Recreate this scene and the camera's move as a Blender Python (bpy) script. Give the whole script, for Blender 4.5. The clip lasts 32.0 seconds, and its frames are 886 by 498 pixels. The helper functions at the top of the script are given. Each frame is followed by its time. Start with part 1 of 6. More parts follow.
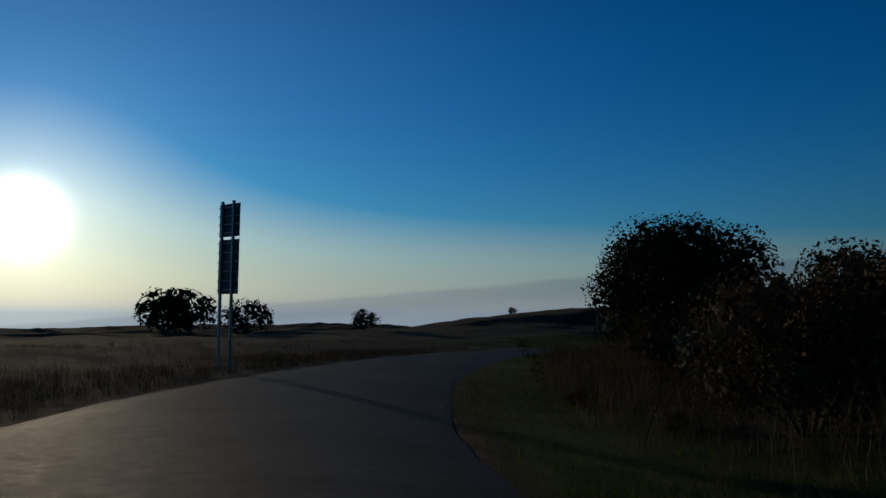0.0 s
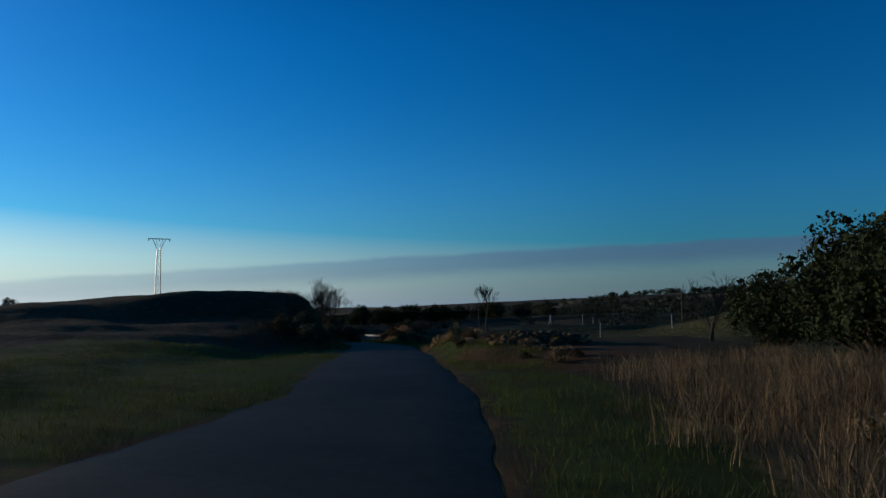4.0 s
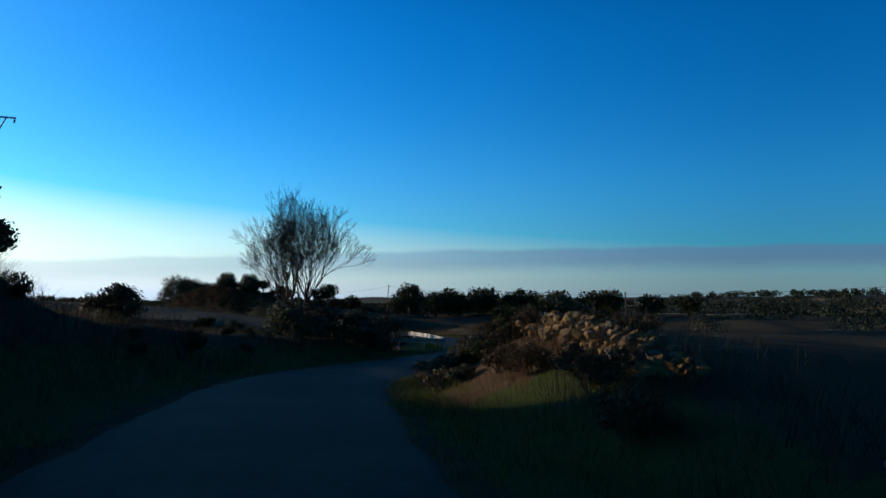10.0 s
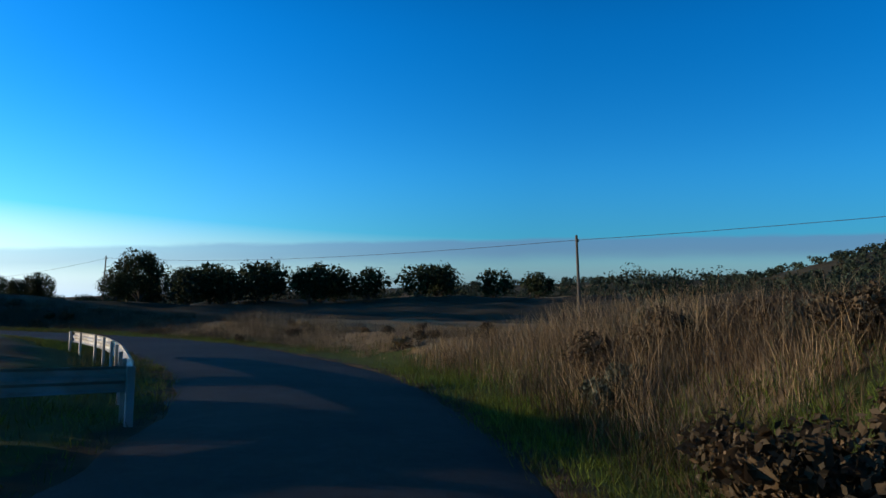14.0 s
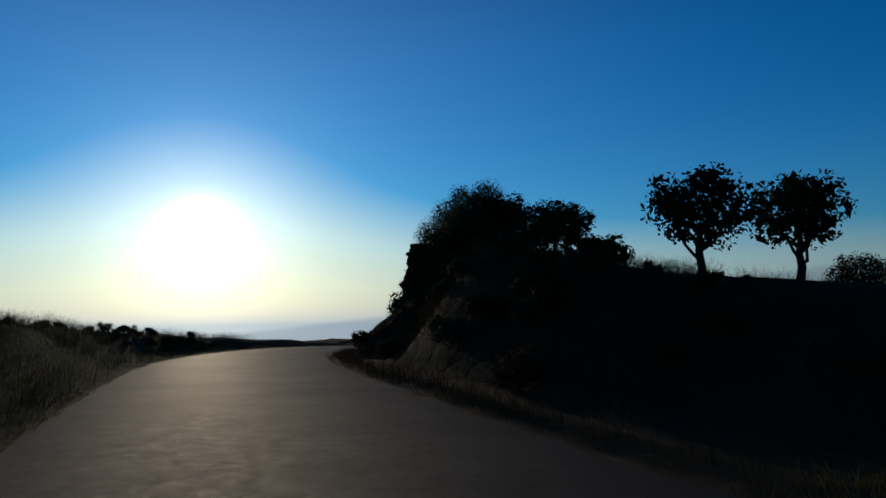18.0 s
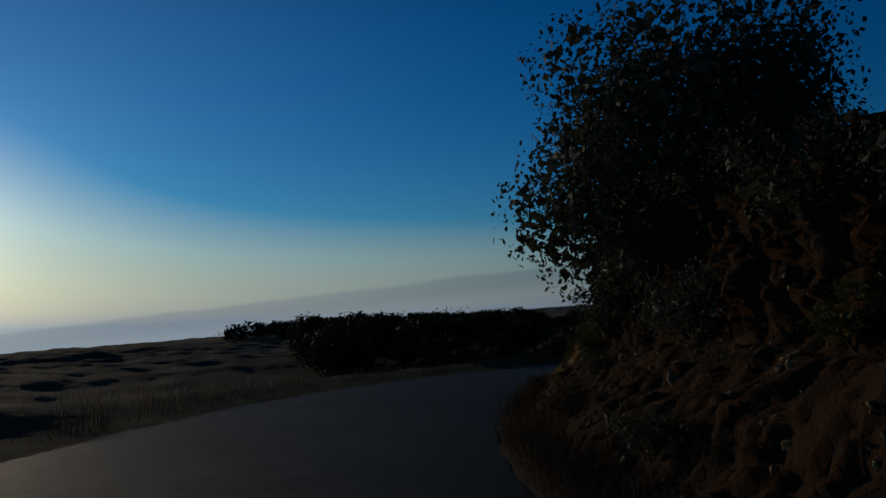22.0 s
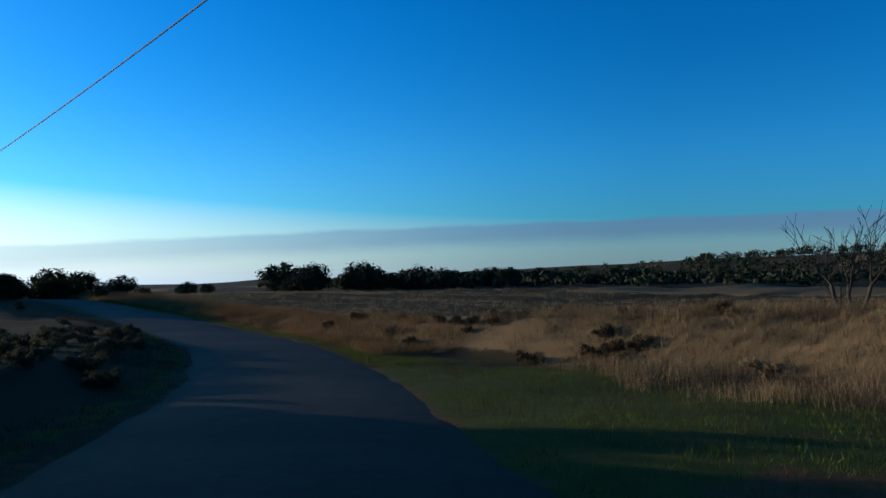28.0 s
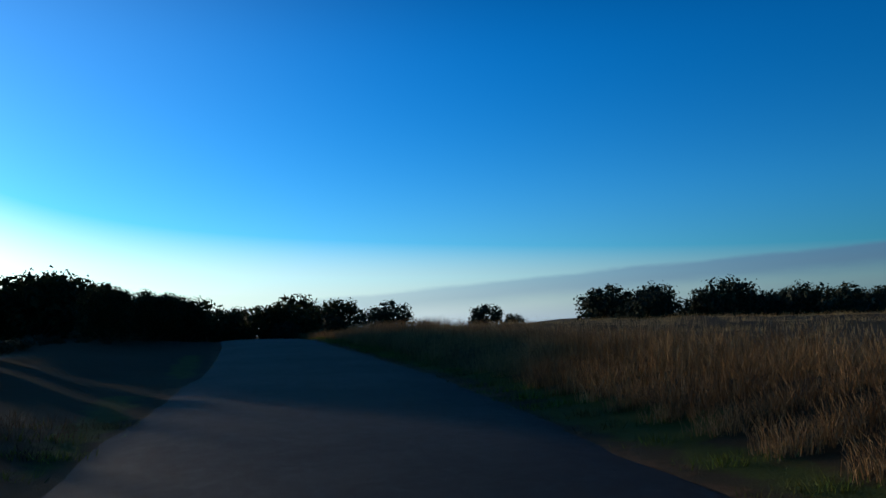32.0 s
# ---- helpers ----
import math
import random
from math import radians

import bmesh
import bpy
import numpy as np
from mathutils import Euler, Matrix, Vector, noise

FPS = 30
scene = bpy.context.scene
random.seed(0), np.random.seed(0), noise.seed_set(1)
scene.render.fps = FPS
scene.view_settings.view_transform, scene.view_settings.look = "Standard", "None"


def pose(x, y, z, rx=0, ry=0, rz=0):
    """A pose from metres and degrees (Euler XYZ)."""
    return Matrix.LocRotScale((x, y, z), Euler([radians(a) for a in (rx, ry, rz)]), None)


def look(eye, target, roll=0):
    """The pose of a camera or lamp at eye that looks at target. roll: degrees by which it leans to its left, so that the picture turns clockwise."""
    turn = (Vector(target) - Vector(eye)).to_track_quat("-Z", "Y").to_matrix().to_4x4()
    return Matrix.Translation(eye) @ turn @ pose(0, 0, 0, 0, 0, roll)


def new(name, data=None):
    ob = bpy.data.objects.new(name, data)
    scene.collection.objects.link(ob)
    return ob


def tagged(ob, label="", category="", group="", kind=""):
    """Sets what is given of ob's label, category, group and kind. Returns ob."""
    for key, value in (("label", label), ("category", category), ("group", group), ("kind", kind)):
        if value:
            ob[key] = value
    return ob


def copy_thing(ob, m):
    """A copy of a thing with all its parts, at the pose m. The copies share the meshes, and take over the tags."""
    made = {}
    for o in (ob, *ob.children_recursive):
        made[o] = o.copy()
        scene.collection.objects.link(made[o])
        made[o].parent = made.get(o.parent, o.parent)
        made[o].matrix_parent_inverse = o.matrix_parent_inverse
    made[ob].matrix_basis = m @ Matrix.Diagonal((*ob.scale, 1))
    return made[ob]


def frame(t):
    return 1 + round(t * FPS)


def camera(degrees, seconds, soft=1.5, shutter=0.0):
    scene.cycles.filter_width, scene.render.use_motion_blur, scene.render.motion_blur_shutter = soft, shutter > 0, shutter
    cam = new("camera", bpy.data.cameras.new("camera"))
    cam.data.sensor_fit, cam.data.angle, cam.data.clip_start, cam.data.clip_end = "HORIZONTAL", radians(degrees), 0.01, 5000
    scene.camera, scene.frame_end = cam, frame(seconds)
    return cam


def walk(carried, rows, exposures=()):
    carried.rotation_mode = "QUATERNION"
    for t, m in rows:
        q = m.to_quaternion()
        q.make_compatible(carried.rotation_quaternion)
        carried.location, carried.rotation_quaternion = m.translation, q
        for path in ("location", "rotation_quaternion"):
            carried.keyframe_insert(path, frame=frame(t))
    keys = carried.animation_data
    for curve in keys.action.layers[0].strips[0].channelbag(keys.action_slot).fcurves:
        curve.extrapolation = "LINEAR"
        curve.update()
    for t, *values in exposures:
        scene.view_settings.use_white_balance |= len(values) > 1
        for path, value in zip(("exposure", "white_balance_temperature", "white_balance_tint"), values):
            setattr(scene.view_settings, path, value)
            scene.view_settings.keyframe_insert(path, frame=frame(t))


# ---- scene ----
cam = camera(62.0, 32.0)
PATH = [
    (0.0, (-0.000, 0.000, 1.350), (-0.006, 9.960, 2.242), 0.31),
    (0.5, (-0.736, 5.480, 1.249), (-0.222, 15.428, 2.126), 0.10),
    (1.0, (-1.336, 10.840, 1.160), (-0.135, 20.723, 2.099), -0.21),
    (1.5, (-1.216, 16.153, 1.085), (0.711, 25.923, 2.002), -1.09),
    (2.0, (-0.652, 21.429, 1.008), (2.030, 31.022, 1.896), -2.08),
    (2.5, (0.228, 26.717, 0.918), (3.628, 36.088, 1.707), -0.79),
    (3.0, (1.416, 31.900, 0.824), (5.564, 40.958, 1.686), -0.64),
    (3.5, (3.087, 36.614, 0.738), (8.019, 45.273, 1.575), -0.54),
    (4.0, (5.152, 40.881, 0.664), (10.877, 49.032, 1.554), -0.16),
    (4.5, (7.502, 44.897, 0.606), (13.713, 52.679, 1.534), 0.66),
    (5.0, (10.041, 48.861, 0.559), (16.384, 56.533, 1.516), 2.26),
    (5.5, (12.701, 52.968, 0.520), (18.971, 60.693, 1.521), 4.31),
    (6.0, (15.233, 57.519, 0.474), (21.596, 65.166, 1.494), 4.25),
    (6.5, (17.878, 61.966, 0.415), (24.310, 69.564, 1.369), 3.07),
    (7.0, (20.726, 66.440, 0.333), (27.149, 74.059, 1.164), 0.73),
    (7.5, (23.568, 70.999, 0.228), (29.947, 78.659, 1.018), 0.40),
    (8.0, (26.367, 75.650, 0.125), (32.646, 83.377, 1.057), 0.50),
    (8.5, (29.135, 80.393, 0.019), (35.207, 88.291, 0.883), -0.04),
    (9.0, (31.833, 85.247, -0.108), (37.612, 93.367, 0.709), 0.33),
    (9.5, (34.346, 90.203, -0.255), (39.758, 98.578, 0.500), 1.20),
    (10.0, (36.591, 95.179, -0.408), (41.642, 103.773, 0.381), 2.36),
    (10.5, (38.593, 100.074, -0.558), (43.560, 108.717, 0.238), 2.63),
    (11.0, (40.544, 104.812, -0.714), (45.889, 113.232, 0.017), 0.81),
    (11.5, (42.515, 109.363, -0.883), (48.577, 117.289, -0.233), -0.28),
    (12.0, (44.887, 113.381, -1.057), (51.731, 120.649, -0.475), -0.94),
    (12.5, (47.665, 117.076, -1.217), (54.972, 123.856, -0.416), 1.42),
    (13.0, (50.927, 120.780, -1.380), (58.496, 127.282, -0.728), 1.43),
    (13.5, (54.333, 124.722, -1.553), (61.872, 131.260, -0.903), 1.71),
    (14.0, (57.868, 128.830, -1.702), (65.275, 135.501, -0.908), 1.02),
    (14.5, (61.370, 133.180, -1.812), (68.449, 140.188, -0.929), 0.98),
    (15.0, (64.653, 137.852, -1.892), (71.118, 145.428, -0.993), 2.19),
    (15.5, (67.479, 142.914, -1.952), (72.961, 151.232, -1.079), 4.28),
    (16.0, (69.647, 148.355, -1.975), (73.730, 157.423, -0.928), 4.66),
    (16.5, (71.019, 153.955, -1.966), (73.482, 163.590, -0.918), 3.62),
    (17.0, (71.357, 159.345, -1.961), (72.145, 169.274, -1.066), 1.36),
    (17.5, (70.631, 164.204, -1.965), (69.853, 174.132, -1.059), -0.33),
    (18.0, (69.396, 168.634, -1.960), (67.376, 178.379, -0.983), -1.12),
    (18.5, (67.374, 173.121, -1.927), (64.543, 182.647, -0.815), -0.39),
    (19.0, (64.970, 177.725, -1.867), (61.885, 187.161, -0.670), 0.19),
    (19.5, (62.557, 182.544, -1.823), (59.502, 192.008, -0.774), -0.52),
    (20.0, (60.144, 187.512, -1.811), (57.293, 197.047, -0.832), -1.73),
    (20.5, (57.963, 192.665, -1.820), (55.888, 202.401, -0.864), -2.10),
    (21.0, (56.412, 198.083, -1.853), (55.398, 207.983, -0.872), -2.09),
    (21.5, (55.348, 203.642, -1.896), (55.454, 213.585, -0.833), -1.94),
    (22.0, (54.978, 209.165, -1.967), (56.237, 219.048, -1.104), -2.24),
    (22.5, (55.048, 214.602, -2.105), (57.412, 224.298, -1.475), -2.41),
    (23.0, (55.801, 219.798, -2.310), (59.199, 229.192, -1.862), -2.03),
    (23.5, (57.173, 224.697, -2.543), (61.593, 233.653, -2.026), -1.78),
    (24.0, (59.172, 229.322, -2.768), (64.594, 237.707, -2.226), -1.08),
    (24.5, (61.894, 233.671, -2.967), (68.235, 241.372, -2.273), 0.72),
    (25.0, (65.072, 237.867, -3.146), (71.957, 245.093, -2.522), 2.01),
    (25.5, (68.172, 242.186, -3.319), (75.137, 249.326, -2.619), 3.09),
    (26.0, (71.296, 246.513, -3.517), (78.227, 253.691, -2.857), 1.92),
    (26.5, (74.398, 250.898, -3.742), (81.226, 258.179, -3.153), 1.02),
    (27.0, (77.449, 255.371, -4.000), (84.139, 262.786, -3.488), 0.99),
    (27.5, (80.438, 259.951, -4.287), (86.962, 267.518, -3.841), 1.28),
    (28.0, (83.264, 264.710, -4.585), (89.583, 272.441, -4.043), 0.29),
    (28.5, (86.016, 269.562, -4.887), (92.109, 277.473, -4.360), -1.91),
    (29.0, (88.663, 274.465, -5.184), (94.422, 282.623, -4.650), -2.72),
    (29.5, (91.071, 279.171, -5.427), (96.582, 287.488, -4.741), -1.06),
    (30.0, (93.096, 284.067, -5.577), (98.107, 292.676, -4.700), -0.87),
    (30.5, (94.735, 288.995, -5.643), (99.179, 297.891, -4.587), -0.07),
    (31.0, (96.020, 293.869, -5.649), (99.888, 303.023, -4.543), 0.22),
    (31.5, (96.894, 298.742, -5.630), (100.238, 308.105, -4.551), -0.16),
    (32.0, (97.685, 303.596, -5.600), (100.570, 313.107, -4.492), -1.40),
]
EXPOSURES = [(0.0, -1.75), (1.5, -1.5), (3.0, -1.0), (5.5, -0.15), (7.0, -0.1), (8.0, 0.1), (10.0, 0.05), (13.5, 0.4), (15.5, 0.6), (16.5, 0.1), (17.3, -0.75), (18.5, -1.6), (20.5, -1.8), (21.5, -1.9), (22.2, -1.95),
             (23.0, -1.0), (24.0, -0.2), (25.5, 0.1), (28.0, 0.2), (30.0, 0.2), (32.0, -0.2)]
walk(cam, [(t, look(eye, target, roll)) for t, eye, target, roll in PATH], EXPOSURES)

# ---- world, sun ----
SUN_AZ, SUN_EL = radians(30.0), radians(6.4)      # to the left of +y, above the horizon
SUN_DIR = Vector((-math.sin(SUN_AZ) * math.cos(SUN_EL), math.cos(SUN_AZ) * math.cos(SUN_EL), math.sin(SUN_EL)))


class Nodes:
    """Short hand for building a node tree."""

    def __init__(self, tree):
        self.tree = tree
        tree.nodes.clear()

    def add(self, kind, props=None, **inputs):
        node = self.tree.nodes.new(kind)
        for key, value in (props or {}).items():
            setattr(node, key, value)
        for key, value in inputs.items():
            self.put(node, int(key[1:]) if key[0] == "i" and key[1:].isdigit() else key.replace("_", " "), value)
        return node

    def put(self, node, key, value):
        socket = node.inputs[key]
        if isinstance(value, bpy.types.NodeSocket):
            self.tree.links.new(value, socket)
        elif isinstance(value, bpy.types.Node):
            self.tree.links.new(value.outputs[0], socket)
        else:
            socket.default_value = value

    def math(self, op, a, b=0.0, c=0.0, clamp=False):
        return self.add("ShaderNodeMath", {"operation": op, "use_clamp": clamp}, i0=a, i1=b, i2=c).outputs[0]

    def mix(self, fac, a, b, blend="MIX"):
        node = self.add("ShaderNodeMix", {"data_type": "RGBA", "blend_type": blend})
        self.put(node, 0, fac), self.put(node, 6, a), self.put(node, 7, b)
        return node.outputs[2]

    def ramp(self, fac, *stops):
        node = self.add("ShaderNodeValToRGB", None, Fac=fac)
        el = node.color_ramp.elements
        while len(el) < len(stops):
            el.new(0.5)
        for e, (pos, col) in zip(el, stops):
            e.position, e.color = pos, (*col, 1) if len(col) == 3 else col
        return node.outputs[0]

    def noise(self, scale, detail=4.0, rough=0.6, vector=None):
        node = self.add("ShaderNodeTexNoise", None, Scale=scale, Detail=detail, Roughness=rough)
        if vector is not None:
            self.put(node, "Vector", vector)
        return node.outputs[0]


world = bpy.data.worlds.new("sky")
scene.world = world
world.use_nodes = True
N = Nodes(world.node_tree)
gaze = N.add("ShaderNodeTexCoord").outputs["Generated"]
sky = N.add("ShaderNodeTexSky", {"sky_type": "NISHITA", "sun_disc": False, "sun_elevation": SUN_EL, "sun_rotation": -SUN_AZ,
                                 "altitude": 600.0, "air_density": 1.0, "dust_density": 0.3, "ozone_density": 3.0})
height = N.math("MAXIMUM", N.add("ShaderNodeSeparateXYZ", None, Vector=gaze).outputs[2], 0.0)
blue = N.add("ShaderNodeMapRange", {"interpolation_type": "SMOOTHSTEP"}, Value=height, i1=0.0, i2=0.2, i3=1.1, i4=2.3).outputs[0]
sun_side = N.add("ShaderNodeMapRange", {"interpolation_type": "SMOOTHSTEP"}, Value=N.add("ShaderNodeVectorMath", {"operation": "DOT_PRODUCT"}, i0=gaze, i1=SUN_DIR).outputs["Value"], i1=0.1, i2=0.9, i3=1.25, i4=0.95).outputs[0]
vivid = N.add("ShaderNodeHueSaturation", None, Hue=0.517, Saturation=N.math("MULTIPLY", blue, sun_side), Value=1.0, Color=sky).outputs[0]
# pale haze low over the land, the bright air round the sun
low = N.math("MULTIPLY", N.math("POWER", N.math("SUBTRACT", 1.0, height), 12.0), 0.96)
# the sky deepens overhead, dimmed above the view to weaken the light on the ground
overhead = N.add("ShaderNodeMapRange", {"interpolation_type": "SMOOTHSTEP"}, Value=height, i1=0.34, i2=0.66, i3=1.0, i4=0.14).outputs[0]
deep = N.mix(1.0, vivid, overhead, "MULTIPLY")
sunward = N.add("ShaderNodeMapRange", {"interpolation_type": "SMOOTHSTEP"}, Value=N.add("ShaderNodeVectorMath", {"operation": "DOT_PRODUCT"}, i0=gaze, i1=SUN_DIR).outputs["Value"], i1=0.1, i2=0.95, i3=0.0, i4=1.0).outputs[0]
hazy = N.mix(low, deep, N.mix(sunward, (1.0, 1.95, 3.2, 1), (2.5, 3.2, 4.1, 1)))
near_sun = N.math("MAXIMUM", N.add("ShaderNodeVectorMath", {"operation": "DOT_PRODUCT"}, i0=gaze, i1=SUN_DIR).outputs["Value"], 0.0)
core = N.math("ADD", N.math("MULTIPLY", N.math("POWER", near_sun, 2200.0), 60.0), N.math("MULTIPLY", N.math("POWER", near_sun, 220.0), 3.0))
wide = N.math("ADD", N.math("MULTIPLY", N.math("POWER", near_sun, 60.0), 1.3), N.math("MULTIPLY", N.math("POWER", near_sun, 9.0), 0.8))
glow = N.mix(1.0, N.mix(1.0, (1.0, 0.95, 0.85, 1), core, "MULTIPLY"), N.mix(1.0, (0.62, 1.0, 1.05, 1), wide, "MULTIPLY"), "ADD")
lit = N.mix(1.0, hazy, glow, "ADD")
# a long low bank of grey cloud that sinks towards the sun
node_az, tilt = radians(20.0), radians(5.5)
up = Vector((0, 0, 1))
axis = Vector((-math.sin(node_az), math.cos(node_az), 0))
bank_n = (Matrix.Rotation(tilt, 3, axis) @ up).normalized()
if bank_n.x > 0:
    bank_n = (Matrix.Rotation(-tilt, 3, axis) @ up).normalized()
ripple = N.noise(9.0, 5.0, 0.6, N.add("ShaderNodeMapping", None, Vector=gaze, Scale=(1, 1, 5)).outputs[0])
over = N.math("ADD", N.add("ShaderNodeVectorMath", {"operation": "DOT_PRODUCT"}, i0=gaze, i1=bank_n).outputs["Value"], N.math("MULTIPLY", N.math("SUBTRACT", ripple, 0.5), 0.012))
shape = N.add("ShaderNodeMapRange", {"interpolation_type": "SMOOTHSTEP"}, Value=over, i1=-0.036, i2=-0.012, i3=0.0, i4=1.0).outputs[0]
edge = N.add("ShaderNodeMapRange", {"interpolation_type": "SMOOTHSTEP"}, Value=over, i1=-0.002, i2=0.005, i3=1.0, i4=0.0).outputs[0]
bank = N.math("MULTIPLY", N.math("MULTIPLY", shape, edge), N.math("SUBTRACT", 0.7, N.math("MULTIPLY", sunward, 0.45)))
# the unseen sky opposite the sun, dimmed to lower the ambient light
behind = N.add("ShaderNodeMapRange", {"interpolation_type": "SMOOTHSTEP"}, Value=N.add("ShaderNodeVectorMath", {"operation": "DOT_PRODUCT"}, i0=gaze, i1=SUN_DIR).outputs["Value"], i1=-0.95, i2=-0.35, i3=0.25, i4=1.0).outputs[0]
clouded = N.mix(1.0, N.mix(bank, lit, (0.62, 1.2, 2.15, 1)), behind, "MULTIPLY")
# the air brightens steadily towards the sun
glare = N.add("ShaderNodeMapRange", None, Value=N.add("ShaderNodeVectorMath", {"operation": "DOT_PRODUCT"}, i0=gaze, i1=SUN_DIR).outputs["Value"], i1=0.1, i2=0.97, i3=1.2, i4=1.75).outputs[0]
clouded = N.mix(1.0, clouded, glare, "MULTIPLY")
# away from the sun the air low over the land is dimmer than the sky above it
near_land = N.add("ShaderNodeMapRange", {"interpolation_type": "SMOOTHSTEP"}, Value=height, i1=0.0, i2=0.2, i3=0.56, i4=1.0).outputs[0]
clouded = N.mix(N.math("SUBTRACT", 1.0, sunward), clouded, N.mix(1.0, clouded, near_land, "MULTIPLY"))
N.tree.links.new(N.add("ShaderNodeBackground", None, Color=clouded, Strength=0.16).outputs[0], N.add("ShaderNodeOutputWorld").inputs[0])

sun = new("sun", bpy.data.lights.new("sun", "SUN"))
sun.data.energy, sun.data.angle, sun.data.color = 2.5, radians(0.55), (1.0, 0.80, 0.56)
sun.matrix_world = look(SUN_DIR * 100, (0, 0, 0))


# ---- materials ----
def material(name, base, rough=0.9, scale=3.0, spread=0.35, bump=0.3, bump_scale=20.0, spec=0.2, second=None, patch=0.4, metal=0.0, island=0.0, through_light=0.0):
    """A surface with grain and larger patches. base, second: linear colours; island: how far each loose piece differs."""
    m = bpy.data.materials.new(name)
    m.use_nodes = True
    n = Nodes(m.node_tree)
    place = n.add("ShaderNodeTexCoord").outputs["Object"]
    fine, broad = n.noise(bump_scale, 5, 0.65, place), n.noise(patch, 3, 0.55, place)
    dark, light = [tuple(max(0, c * (1 + k)) for c in base) for k in (-spread, spread)]
    col = n.mix(n.noise(scale, 5, 0.65, place), (*dark, 1), (*light, 1))
    if second:
        col = n.mix(n.ramp(broad, (0.42, (0, 0, 0)), (0.6, (1, 1, 1))), col, (*second, 1))
    if island:
        rnd = n.add("ShaderNodeNewGeometry").outputs["Random Per Island"]
        rnd2 = n.add("ShaderNodeObjectInfo").outputs["Random"]
        both = n.math("FRACT", n.math("ADD", rnd, rnd2))
        col = n.mix(1.0, col, n.ramp(both, (0, (1 - island,) * 3), (1, (1 + island * 0.6,) * 3)), "MULTIPLY")
    b = n.add("ShaderNodeBsdfPrincipled", None, Base_Color=col, Roughness=rough, Metallic=metal)
    n.put(b, "Specular IOR Level", spec)
    if bump:
        n.put(b, "Normal", n.add("ShaderNodeBump", None, Strength=bump, Distance=0.05, Height=fine).outputs[0])
    out = b
    if through_light:
        t = n.add("ShaderNodeBsdfTranslucent", None, Color=col)
        out = n.add("ShaderNodeMixShader", None, i0=through_light, i1=b, i2=t)
    n.tree.links.new(out.outputs[0], n.add("ShaderNodeOutputMaterial").inputs[0])
    return m


M_LEAF = material("dark_oak_leaf", (0.042, 0.055, 0.022), 0.75, 2.0, 0.3, 0.0, spec=0.12, island=0.5, through_light=0.15)
M_LEAF2 = material("grey_green_leaf", (0.105, 0.112, 0.07), 0.7, 2.0, 0.3, 0.0, spec=0.2, island=0.5, through_light=0.2)
M_BROOM = material("green_broom", (0.10, 0.125, 0.03), 0.8, 2.0, 0.3, 0.0, spec=0.1, island=0.5, through_light=0.2)
M_FARLEAF = material("far_leaf", (0.036, 0.050, 0.028), 0.8, 0.2, 0.35, 0.0, island=0.5)
M_BARK = material("bark", (0.10, 0.08, 0.06), 0.95, 6, 0.4, 0.8, 30)
M_TWIG = material("grey_twig", (0.095, 0.075, 0.058), 0.95, 6, 0.3, 0.2, 30)
M_DRY = material("dry_grass_blade", (0.40, 0.28, 0.15), 0.85, 1.5, 0.45, 0.0, spec=0.08, island=0.6, through_light=0.07, second=(0.17, 0.125, 0.08), patch=0.55)
M_GOLD = material("stubble_blade", (0.50, 0.36, 0.17), 0.8, 1.5, 0.3, 0.0, spec=0.08, island=0.5, through_light=0.2)
# dry grass again, redder and brighter: warm low sunlight put into the colour
M_SUNLIT_DRY = material("sunlit_dry_grass_blade", (0.46, 0.28, 0.125), 0.85, 1.5, 0.35, 0.0, spec=0.08, island=0.6, through_light=0.13, second=(0.24, 0.15, 0.075), patch=0.5)
M_GREEN = material("green_grass_blade", (0.14, 0.19, 0.03), 0.8, 1.5, 0.35, 0.0, spec=0.08, island=0.6, through_light=0.25, second=(0.13, 0.12, 0.045), patch=0.5)
M_WEED = material("brown_weed", (0.17, 0.115, 0.065), 0.9, 2.0, 0.4, 0.0, spec=0.06, island=0.6, through_light=0.12, second=(0.075, 0.06, 0.038), patch=0.6)
M_STONE = material("lichen_limestone", (0.40, 0.24, 0.09), 0.95, 4, 0.35, 0.9, 16, second=(0.17, 0.155, 0.125), patch=1.3, island=0.3)
M_CUTSTONE = material("broken_marl", (0.40, 0.27, 0.13), 0.97, 4, 0.3, 0.8, 14, island=0.35)
M_WOOD = material("weathered_pole", (0.15, 0.12, 0.09), 0.9, 5, 0.3, 0.5, 25)
M_STEEL = material("galvanised_steel", (0.42, 0.43, 0.44), 0.45, 6, 0.15, 0.1, 12, metal=0.7, spec=0.5)
M_RAIL = material("weathered_guardrail", (0.50, 0.49, 0.46), 0.6, 4, 0.2, 0.2, 12, metal=0.25, second=(0.38, 0.34, 0.28), patch=2.0)
M_SIGN = material("grey_sign_back", (0.20, 0.21, 0.22), 0.6, 3, 0.15, 0.1, 10, metal=0.4)
M_TANK = material("pale_tank_paint", (0.62, 0.62, 0.58), 0.55, 3, 0.12, 0.1, 10, second=(0.45, 0.43, 0.38), patch=1.5)
M_RUBBER = material("black_rubber", (0.03, 0.03, 0.03), 0.9, 3, 0.2, 0.2, 20)
M_YELLOW = material("yellow_machine_paint", (0.45, 0.30, 0.05), 0.6, 3, 0.2, 0.1, 10)
M_WIRE = material("dark_cable", (0.06, 0.06, 0.06), 0.7, 3, 0.1, 0.0)
M_PAPER = material("faded_board", (0.55, 0.54, 0.50), 0.8, 3, 0.15, 0.1, 10)


